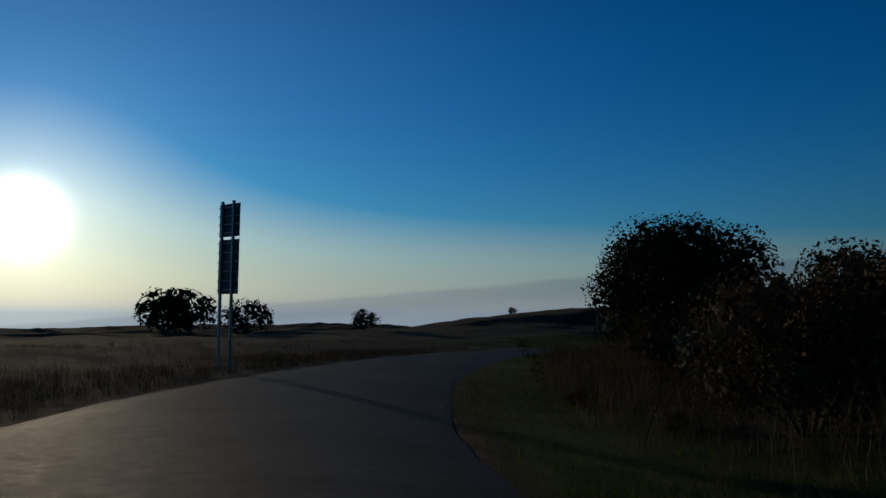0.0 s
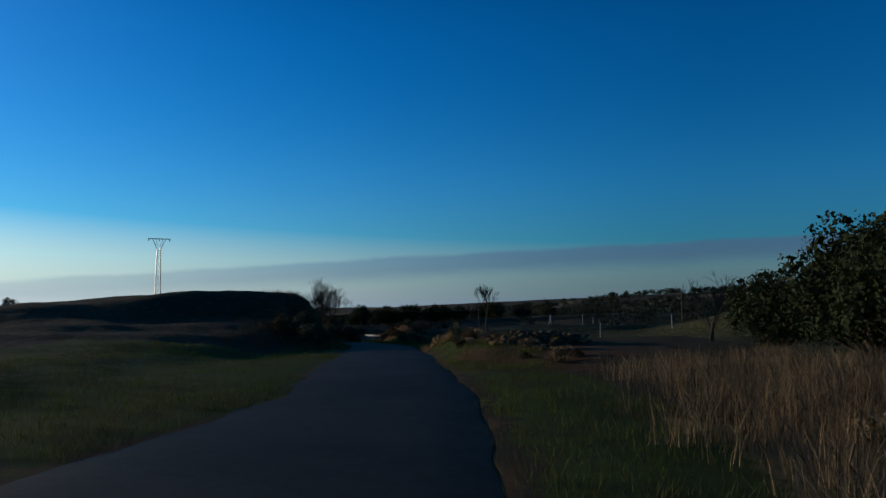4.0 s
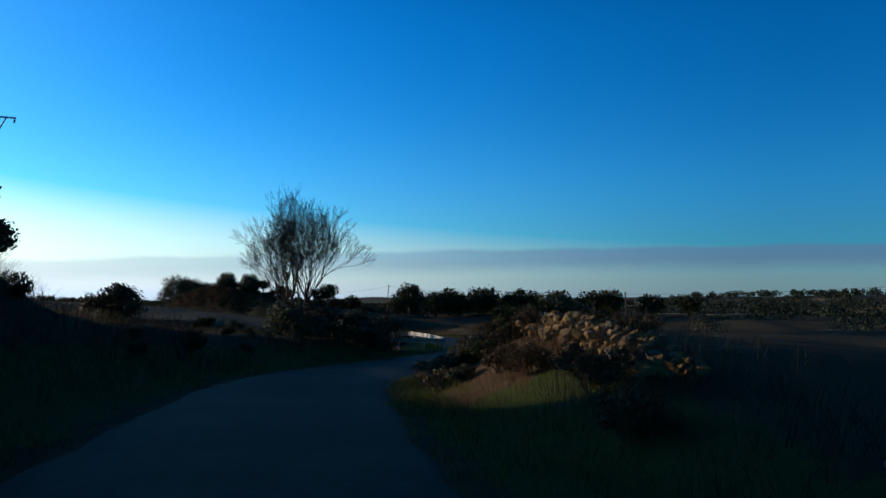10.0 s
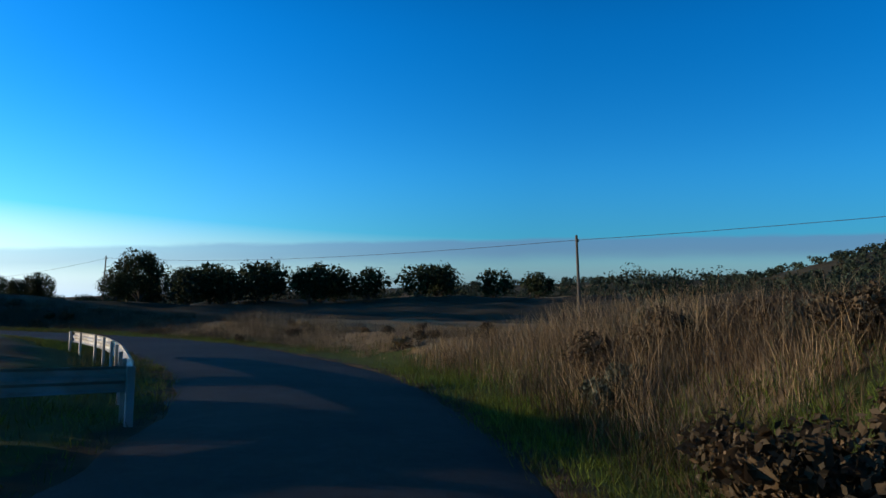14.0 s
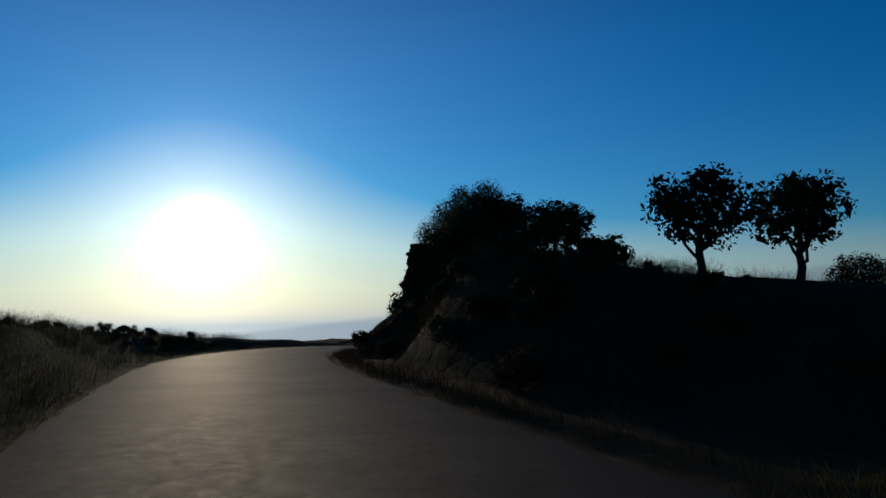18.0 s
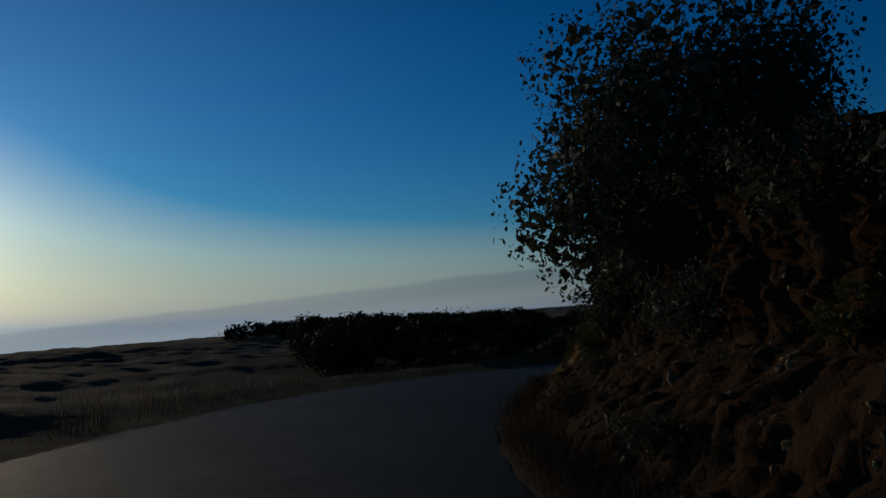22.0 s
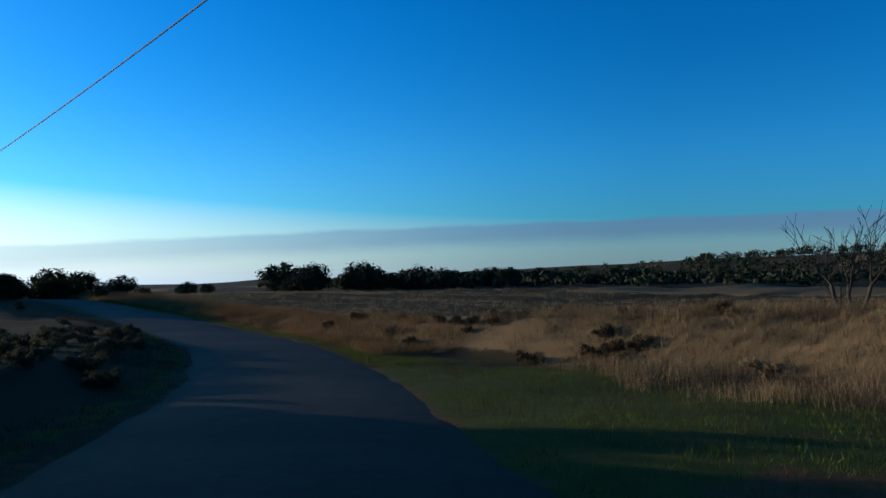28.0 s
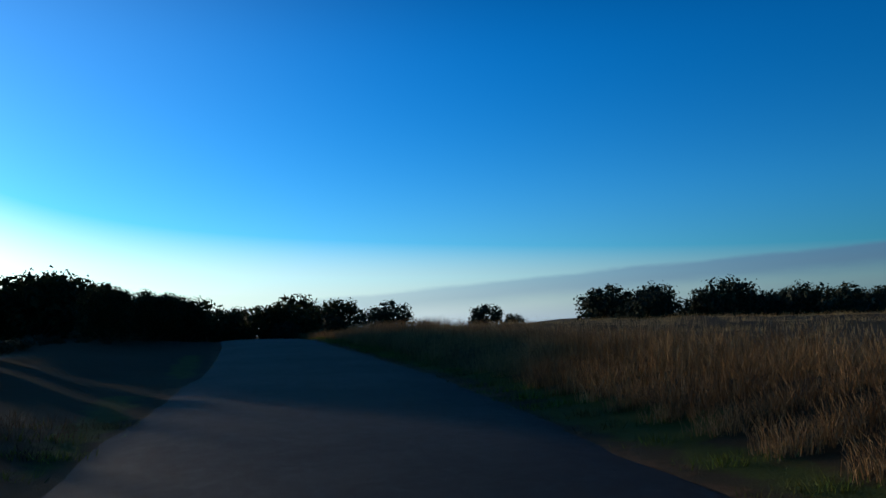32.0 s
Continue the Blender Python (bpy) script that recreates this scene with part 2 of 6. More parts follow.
def marl_material():
    """Ochre marl: beds of differing tone, upright fissures, rusty and grey stains."""
    m = bpy.data.materials.new("ochre_marl")
    m.use_nodes = True
    n = Nodes(m.node_tree)
    place = n.add("ShaderNodeTexCoord").outputs["Object"]
    upright = n.add("ShaderNodeMapping", None, Vector=place, Scale=(10.0, 10.0, 2.0)).outputs[0]
    beds = n.add("ShaderNodeMapping", None, Vector=place, Scale=(0.5, 0.5, 3.2)).outputs[0]
    split, bed, fine, stain = n.noise(1.0, 7, 0.75, upright), n.noise(1.0, 5, 0.65, beds), n.noise(30, 5, 0.75, place), n.noise(0.7, 5, 0.65, place)
    col = n.mix(bed, (0.34, 0.195, 0.065, 1), (0.56, 0.36, 0.13, 1))
    col = n.mix(n.ramp(split, (0.36, (0, 0, 0)), (0.60, (1, 1, 1))), (0.26, 0.145, 0.055, 1), col)
    col = n.mix(n.ramp(stain, (0.50, (0, 0, 0)), (0.68, (0.7, 0.7, 0.7))), col, (0.28, 0.12, 0.045, 1))
    col = n.mix(n.ramp(fine, (0.58, (0, 0, 0)), (0.75, (0.5, 0.5, 0.5))), col, (0.44, 0.34, 0.20, 1))
    warp = n.add("ShaderNodeVectorMath", {"operation": "ADD"}, i0=place, i1=n.add("ShaderNodeVectorMath", {"operation": "SCALE"}, i0=n.add("ShaderNodeTexNoise", None, Vector=place, Scale=5.0, Detail=4.0).outputs["Color"], Scale=0.25).outputs[0]).outputs[0]

    def plates(wide, high):
        at = n.add("ShaderNodeMapping", None, Vector=warp, Scale=(wide, wide, high)).outputs[0]
        cell = n.add("ShaderNodeTexVoronoi", None, Vector=at, Scale=1.0).outputs["Color"]
        return n.add("ShaderNodeSeparateColor", None, Color=cell).outputs[0]
    plate, flake = plates(6.0, 2.6), plates(17.0, 7.5)
    col = n.mix(1.0, col, n.ramp(plate, (0, (0.84,) * 3), (1, (1.14,) * 3)), "MULTIPLY")
    col = n.mix(1.0, col, n.ramp(flake, (0, (0.78,) * 3), (1, (1.16,) * 3)), "MULTIPLY")
    earthy = n.mix(split, (0.045, 0.028, 0.016, 1), (0.15, 0.078, 0.036, 1))
    share = n.add("ShaderNodeVertexColor", {"layer_name": "earth"}).outputs[0]
    col = n.mix(n.ramp(n.math("ADD", share, n.math("MULTIPLY", n.math("SUBTRACT", stain, 0.5), 1.2)), (0.38, (0, 0, 0)), (0.62, (1, 1, 1))), col, earthy)
    b = n.add("ShaderNodeBsdfPrincipled", None, Base_Color=col, Roughness=0.97)
    n.put(b, "Specular IOR Level", 0.08)
    relief = n.math("ADD", n.math("ADD", n.math("MULTIPLY", split, 0.8), n.math("MULTIPLY", fine, 0.6)), n.math("ADD", n.math("MULTIPLY", plate, 0.55), n.math("MULTIPLY", flake, 0.4)))
    n.put(b, "Normal", n.add("ShaderNodeBump", None, Strength=1.0, Distance=0.09, Height=relief).outputs[0])
    n.tree.links.new(b.outputs[0], n.add("ShaderNodeOutputMaterial").inputs[0])
    return m


M_CUT = marl_material()


def road_material():
    m = bpy.data.materials.new("worn_asphalt")
    m.use_nodes = True
    n = Nodes(m.node_tree)
    place = n.add("ShaderNodeTexCoord").outputs["Object"]
    grit, grain, wear = n.noise(60, 4, 0.7, place), n.noise(7, 5, 0.65, place), n.noise(0.35, 4, 0.6, place)
    col = n.mix(grain, (0.012, 0.0115, 0.011, 1), (0.034, 0.031, 0.028, 1))
    col = n.mix(n.ramp(wear, (0.40, (0, 0, 0)), (0.62, (1, 1, 1))), col, (0.043, 0.039, 0.035, 1))
    col = n.mix(n.ramp(grit, (0.60, (0, 0, 0)), (0.72, (0.6, 0.6, 0.6))), col, (0.13, 0.12, 0.11, 1))
    b = n.add("ShaderNodeBsdfPrincipled", None, Base_Color=col, Roughness=n.ramp(grain, (0.2, (0.6,) * 3), (0.8, (0.85,) * 3)))
    n.put(b, "Specular IOR Level", 0.12)
    n.put(b, "Normal", n.add("ShaderNodeBump", None, Strength=0.9, Distance=0.012, Height=grit).outputs[0])
    n.tree.links.new(b.outputs[0], n.add("ShaderNodeOutputMaterial").inputs[0])
    return m


def ground_material():
    """Soil, short green grass, dry grass, stubble and worn gravel, as the cover stored on the sheet says."""
    m = bpy.data.materials.new("open_ground")
    m.use_nodes = True
    n = Nodes(m.node_tree)
    place = n.add("ShaderNodeTexCoord").outputs["Object"]
    fine, mid, broad = n.noise(25, 5, 0.7, place), n.noise(2.2, 5, 0.65, place), n.noise(0.12, 4, 0.6, place)
    layer = n.add("ShaderNodeVertexColor", {"layer_name": "cover"})
    cover = layer.outputs[0]
    split = n.add("ShaderNodeSeparateColor", None, Color=cover)
    soil = n.mix(mid, (0.085, 0.050, 0.027, 1), (0.21, 0.125, 0.065, 1))
    green = n.mix(mid, (0.050, 0.068, 0.016, 1), (0.115, 0.145, 0.035, 1))
    dry = n.mix(fine, (0.19, 0.13, 0.066, 1), (0.42, 0.29, 0.15, 1))
    scrub = n.mix(n.math("MULTIPLY", broad, 1.0), (0.035, 0.034, 0.019, 1), (0.11, 0.085, 0.046, 1))
    jitter = n.math("MULTIPLY", n.math("SUBTRACT", mid, 0.5), 0.9)

    def mask(channel):
        return n.ramp(n.math("ADD", split.outputs[channel], jitter), (0.38, (0, 0, 0)), (0.62, (1, 1, 1)))
    col = n.mix(mask(0), scrub, green)
    col = n.mix(mask(1), col, dry)
    col = n.mix(mask(2), col, soil)
    marl = n.mix(mid, (0.22, 0.125, 0.05, 1), (0.42, 0.27, 0.11, 1))
    shown = n.ramp(n.math("ADD", layer.outputs[1], jitter), (0.34, (0, 0, 0)), (0.66, (1, 1, 1)))
    col = n.mix(shown, col, marl)
    b = n.add("ShaderNodeBsdfPrincipled", None, Base_Color=col, Roughness=0.97)
    n.put(b, "Specular IOR Level", 0.1)
    n.put(b, "Normal", n.add("ShaderNodeBump", None, Strength=0.8, Distance=0.06, Height=n.math("ADD", fine, mid)).outputs[0])
    n.tree.links.new(b.outputs[0], n.add("ShaderNodeOutputMaterial").inputs[0])
    return m


M_ROAD, M_GROUND = road_material(), ground_material()


# ---- mesh helpers ----
def mesh_object(name, verts, faces, mat, parent=None, label="", smooth=False, size=0):
    """One mesh object from arrays. size: corners a face, where all faces have as many."""
    me = bpy.data.meshes.new(name)
    verts = np.asarray(verts, dtype=np.float32).reshape(-1, 3)
    if size:
        faces = np.asarray(faces, dtype=np.int32).reshape(-1)
        count = len(faces) // size
        me.vertices.add(len(verts)), me.loops.add(len(faces)), me.polygons.add(count)
        me.vertices.foreach_set("co", verts.ravel())
        me.loops.foreach_set("vertex_index", faces)
        me.polygons.foreach_set("loop_start", np.arange(0, len(faces), size, dtype=np.int32))
        me.update(calc_edges=True)
    else:
        me.from_pydata(verts.tolist(), [], [list(f) for f in faces])
    if smooth:
        me.polygons.foreach_set("use_smooth", np.ones(len(me.polygons), dtype=bool))
    me.materials.append(mat)
    ob = new(name, me)
    if parent is not None:
        ob.parent = parent
    if label:
        ob["label"] = label
    return ob


def part(name, bm, mat, parent, label=""):
    me = bpy.data.meshes.new(name)
    bm.to_mesh(me)
    bm.free()
    me.materials.append(mat)
    ob = new(name, me)
    ob.parent = parent
    if label:
        ob["label"] = label
    return ob


def thing(name, m, label, category, group="", kind=""):
    ob = new(name)
    ob.empty_display_size = 0.2
    ob.matrix_world = m
    return tagged(ob, label, category, group, kind)


def box(bm, size, centre=(0, 0, 0), rot=None, bevel=0.0):
    m = Matrix.Translation(centre) @ (rot.to_4x4() if rot else Matrix()) @ Matrix.Diagonal((*size, 1))
    made = bmesh.ops.create_cube(bm, size=1.0, matrix=m)["verts"]
    if bevel:
        edges = list({e for v in made for e in v.link_edges})
        bmesh.ops.bevel(bm, geom=edges, offset=bevel, segments=1, affect="EDGES")


def tube_arrays(points, radii, sides=6):
    """Vertices and quads of a tapered tube along points."""
    points = [Vector(p) for p in points]
    vs, fs = [], []
    ref = Vector((0.3, 0.9, 0.2))
    for i, p in enumerate(points):
        d = (points[min(i + 1, len(points) - 1)] - points[max(i - 1, 0)]).normalized()
        u = d.cross(ref)
        u = u.normalized() if u.length > 1e-3 else d.orthogonal().normalized()
        w = d.cross(u)
        for k in range(sides):
            a = 2 * math.pi * k / sides
            vs.append(p + (u * math.cos(a) + w * math.sin(a)) * radii[i])
    for i in range(len(points) - 1):
        for k in range(sides):
            a, b = i * sides + k, i * sides + (k + 1) % sides
            fs.append((a, b, b + sides, a + sides))
    return vs, fs


def join(lists):
    vs, fs = [], []
    for v, f in lists:
        off = len(vs)
        vs += v
        fs += [tuple(i + off for i in q) for q in f]
    return vs, fs


# ---- the line of the road ----
def catmull(p, n=10):
    q, out = np.vstack([2 * p[0] - p[1], p, 2 * p[-1] - p[-2]]), []
    for i in range(len(p) - 1):
        a, b, c, d = q[i:i + 4]
        for u in np.arange(n) / n:
            out.append(0.5 * (2 * b + (c - a) * u + (2 * a - 5 * b + 4 * c - d) * u * u + (3 * b - a - 3 * c + d) * u ** 3))
    return np.array(out + [p[-1]])


EYE_HEIGHT = 1.35
line = catmull(np.array([eye for _, eye, _, _ in PATH]))
line[:, 2] = np.convolve(np.pad(line[:, 2], 10, mode="edge"), np.ones(21) / 21, mode="valid") - EYE_HEIGHT
back, ahead = line[0] - line[8], line[-1] - line[-8]
back, ahead = back / np.hypot(*back[:2]), ahead / np.hypot(*ahead[:2])
back[2], grade = 0.0, ahead[2]
before = np.array([line[0] + back * k for k in range(60, 0, -1)])
after, at_end, turn = [], line[-1].copy(), math.atan2(ahead[1], ahead[0])
for k in range(150):
    turn += 0.005 if k < 40 else -0.002
    at_end = at_end + np.array([math.cos(turn), math.sin(turn), 0.03 if k < 38 else -0.01])
    after.append(at_end)
LINE = np.vstack([before, line, np.array(after)])
MARK = np.concatenate([np.linspace(-6, -0.1, 60), np.linspace(0, 32, len(line)), 32 + np.arange(1, 151) / 10])
STEP = np.gradient(LINE[:, :2], axis=0)
STEP /= np.hypot(STEP[:, 0], STEP[:, 1])[:, None]
RIGHT = np.stack([STEP[:, 1], -STEP[:, 0]], 1)


def smooth(x, a, b):
    u = np.clip((x - a) / (b - a), 0, 1)
    return u * u * (3 - 2 * u)


def along(x, y):
    """For places: the mark on the road's line nearest to them, the offset to its right and the index."""
    x, y = np.asarray(x, float).ravel(), np.asarray(y, float).ravel()
    best = np.empty(len(x), int)
    for i in range(0, len(x), 20000):
        d = (x[i:i + 20000, None] - LINE[None, :, 0]) ** 2 + (y[i:i + 20000, None] - LINE[None, :, 1]) ** 2
        best[i:i + 20000] = d.argmin(1)
    off = (x - LINE[best, 0]) * RIGHT[best, 0] + (y - LINE[best, 1]) * RIGHT[best, 1]
    dist = np.hypot(x - LINE[best, 0], y - LINE[best, 1])
    return MARK[best], np.where(off >= 0, dist, -dist), best


# offsets of the road's edges from the line, by mark
EDGE_R = ((-6, 1.6), (0, 1.6), (3, 1.2), (4.5, 0.9), (6, 1.6), (7, 1.6), (8, 1.3), (11, 1.1), (13, 0.9), (14.3, 1.6), (15.5, 3.0), (17.3, 3.5), (18.5, 3.3),
          (19.5, 2.6), (22, 1.5), (24, 0.9), (25, 0.7), (26, 1.5), (27, 1.8), (28.8, 1.9), (30, 2.6), (31, 3.2), (32, 3.0), (33, 2.6), (35, 2.0), (47, 2.0))
EDGE_L = ((-6, -5), (0, -5), (3, -4.4), (4.5, -3.6), (5.5, -2.3), (6.5, -2.3), (8, -2.6), (14, -2.7), (15, -1.8), (17, -1.7), (18, -2.1), (19, -2.7), (20, -3.4), (22, -4.8), (24, -5.4),
          (25, -5), (25.6, -4.2), (26.3, -3.2), (28, -2.8), (30, -2.5), (31, -2.0), (32, -1.9), (33, -2.4), (35, -2.4), (47, -2.4))
# banks beside the road, by mark: gap to the foot, width and height of the slope, fall or rise beyond
BANK_R = ((-6, 1.6, 4, 1.2, .03), (0, 1.6, 4, 1.1, .03), (1.2, 2.2, 5, .8, .03), (2, 2.4, 5, .6, .04), (3.5, 2.8, 6, .6, .05), (5, 3, 5, .4, .02), (6, 4, 4, .1, 0), (6.6, .7, 1.4, .45, 0), (7, .15, 1.1, .55, 0), (7.6, .1, .9, .6, 0), (8.0, .2, 1.2, .55, -.01), (8.25, .6, 1.6, .3, -.01),
          (8.5, 2.5, 2, -.1, -.02), (10.5, 1.5, 2, .4, -.02), (11.5, .8, 2.5, 1.3, 0), (13, .8, 3, 1.7, .02), (14, .8, 3, 1.5, .02), (15, 1, 3, .9, -.02), (16, 1, 3, .7, -.02),
          (17, 2, 4, .5, .0), (18, 2.5, 6, .8, .0), (19, 1.9, 4.2, 1.4, .0), (19.7, 1.2, 3.2, 2.6, -.07), (20.3, 1.2, 3.2, 3.6, -.14), (20.8, 1.1, 3.6, 4.1, -.14), (21.2, 1.1, 3.8, 4.2, -.14), (21.7, 1.0, 3.6, 3.6, -.1), (22.3, .9, 3.2, 2.9, -.08), (23, .8, 2.6, 2.5, -.05),
          (23.5, .7, 2.2, 2.4, -.03), (24, .7, 2.1, 2.6, -.06), (24.5, .75, 2.2, 2.75, -.1), (24.9, .8, 2.3, 2.5, -.1), (25.3, .9, 2.6, 2.1, -.05), (25.8, 1.0, 3.6, 2.05, -.03), (26.2, 1.1, 4.2, 1.8, -.02), (26.6, 1.3, 5.2, 1.3, 0), (27.0, 3.2, 6.5, .55, 0), (27.7, 11, 4, 1.3, .0), (28.6, 12, 4, 1.9, .0),
          (29.3, 9, 4, 1.8, .0), (30, 5.5, 3.5, 1.45, .005), (30.6, 3, 3, 1.15, .008), (31, 1.6, 3, .8, .01), (32, .8, 2.5, .55, .011), (33, .8, 2.5, .45, .011), (36, .8, 2.5, .4, .01), (47, 1, 3, .3, .01))
BANK_L = ((-6, 3, 8, .3, 0), (0, 3, 8, .4, 0), (2, 4, 8, .4, .0), (3.5, 6, 8, .3, 0), (5.5, 4, 5, .2, .01), (7, 3, 4, .4, .02), (8, 2, 4, .9, .03), (9, 1.3, 4.0, 1.8, .03),
          (9.6, 1.0, 3.4, 2.9, .02), (10.3, 1.0, 3.6, 2.9, .02), (11, 1.2, 4.2, 2.0, .02), (12, 1, 4, 1.2, .02), (13, .8, 4, .9, .02), (13.8, 1, 3, .7, .02), (14.4, 1, 3, -.5, 0), (15, .8, 2, .2, .05), (16, .8, 3, .6, .05), (17, .6, 3, .25, .02),
          (18, .8, 3, .6, .03), (19, .5, 2.5, 1.0, .03), (20, .4, 2.4, 1.35, .03), (20.6, .6, 3, 1.4, .02), (21.3, 1.2, 4, 1.15, 0), (22, 1.5, 3, .65, -.04), (23.5, .8, 2, .2, -.12), (25, .6, 2, .2, -.12), (27, .6, 3, .1, -.08),
          (28, .8, 4, .3, -.02), (29.5, .6, 3, .6, 0), (31, .4, 2, .5, 0), (32.5, .4, 2, .3, 0), (34, .6, 4, .3, 0), (47, 1, 4, .4, 0))


def by_mark(table, mark, col=1):
    return np.interp(mark, [r[0] for r in table], [r[col] for r in table])


rng = np.random.default_rng(7)
WAVES = [(rng.uniform(0, 6.28), rng.uniform(0, 6.28), 10 ** rng.uniform(-0.2, 1.7)) for _ in range(26)]


def rough_land(x, y):
    """Small unevenness from many sines, about +-1 for waves of 0.6 to 50 m."""
    z = np.zeros_like(x)
    for a, p, wl in WAVES:
        z += np.sin((x * math.cos(a) + y * math.sin(a)) * 6.28 / wl + p) * min(wl / 10, 1.0) ** 0.8
    return z / 4


def open_land(x, y):
    """The land away from the road: valley on the sun's side, rising wooded ground on the other, falling gently northwards."""
    q = -0.953 * x + 0.302 * y
    z = -1.2 - 75 * smooth(q, 70, 900) - 40 * smooth(q, 900, 2500)
    r = -q
    z += 2 * smooth(r, 25, 130) - 4.9 * smooth(y, 200, 300)
    z += (20 - 10 * smooth(y, 190, 300)) * smooth(r, 130, 420) + 15 * smooth(r, 250, 450) + 12 * smooth(r, 450, 1100)
    z += 4.6 * np.exp(-((x - 78) ** 2 + (y - 76) ** 2) / 26 ** 2) - 2.4 * np.exp(-((x - 84) ** 2 + (y - 124) ** 2) / 42 ** 2)
    z -= 2.6 * np.exp(-((x - 38) ** 2 + (y - 195) ** 2) / 45 ** 2)
    z += 0.9 * smooth(r, -30, 20) * smooth(y, 300, 360)
    far = np.hypot(x - 60, y - 160)
    z += smooth(far, 1800, 3800) * (20 * np.sin(x / 700) + 14 * np.sin(y / 430 + 1) - 15)
    return z


def mound(x, y):
    """The flat-topped earth mound beside the road, steep at its east end."""
    top = 1.2 + 1.4 * smooth(x, 5, 26)
    east = x - 29.2 - 0.30 * np.clip(y - 102, 0, 12) + 0.5 * np.maximum(y - 116, 0)
    side = np.minimum(np.minimum(smooth(x, -2, 13), smooth(east, 4.5 + 0.05 * np.maximum(y - 104, 0), 0)), np.minimum(smooth(y, 90, 99), smooth(y, 215, 170)))
    return top, side


def ground_height(x, y, rough=True):
    x, y = np.asarray(x, float), np.asarray(y, float)
    shp = x.shape
    x, y = x.ravel(), y.ravel()
    mark, off, i = along(x, y)
    zr = LINE[i, 2]
    er, el = by_mark(EDGE_R, mark), by_mark(EDGE_L, mark)
    right = off > 0
    d = np.where(right, off - er, el - off)
    prof = np.zeros_like(d)
    for side, table in ((right, BANK_R), (~right, BANK_L)):
        gap, wid, hgt, sl = [by_mark(table, mark, c) for c in (1, 2, 3, 4)]
        if table is BANK_R:
            gap = gap + 1.5 * smooth(mark, 19.9, 20.6) * smooth(mark, 25.8, 25.2)
        p = hgt * smooth(d, gap, gap + wid) + sl * np.clip(d - gap - wid, 0, 40)
        prof = np.where(side, p, prof)
    w = smooth(np.abs(off), 55, 18)
    z = w * (zr + prof) + (1 - w) * open_land(x, y)
    top, side = mound(x, y)
    z = z + np.maximum(top - z, 0) * side * smooth(d, 0.6, 4.0)
    z = z + 1.7 * np.exp(-((x - 69) ** 2 + (y - 79.5) ** 2) / 9 ** 2)
    z = z + 1.6 * np.exp(-((x - 88.6) ** 2 + (y - 261.6) ** 2) / 1.5 ** 2) + 1.1 * np.exp(-((x - 90.8) ** 2 + (y - 262.6) ** 2) / 1.7 ** 2)
    if rough:
        z = z + rough_land(x, y) * (0.02 + 0.10 * smooth(d, 0.3, 5) + 0.25 * smooth(np.abs(off), 20, 80))
    z = np.where(d < 0.45, np.minimum(z, zr - 0.09 + 0.05 * smooth(d, -.9, -.2)), z)
    return z.reshape(shp)


def gz(x, y):
    return float(ground_height(np.array([x]), np.array([y]))[0])


def road_place(mark, off):
    i = int(np.abs(MARK - mark).argmin())
    return LINE[i, 0] + RIGHT[i, 0] * off, LINE[i, 1] + RIGHT[i, 1] * off, LINE[i, 2]


# ---- ground and road ----
def axis_lines(a, b, fine, reach):
    mid = np.arange(a, b + fine / 2, fine)
    out, step = [], fine
    while sum(out) < reach:
        step *= 1.13
        out.append(step)
    ext = np.cumsum(out)
    return np.concatenate([a - ext[::-1], mid, b + ext])


def grid_faces(nx, ny):
    a = (np.arange(ny - 1)[:, None] * nx + np.arange(nx - 1)[None, :]).ravel()
    return np.stack([a, a + 1, a + nx + 1, a + nx], 1)


GX, GY = axis_lines(-14, 122, 0.72, 3900), axis_lines(-12, 335, 0.72, 3900)
XX, YY = np.meshgrid(GX, GY)
ground = mesh_object("ground", np.stack([XX, YY, ground_height(XX, YY)], -1), grid_faces(len(GX), len(GY)), M_GROUND, smooth=True, size=4)
tagged(ground, "rolling dry grassland with green verges and bare soil", "ground", kind="structure")


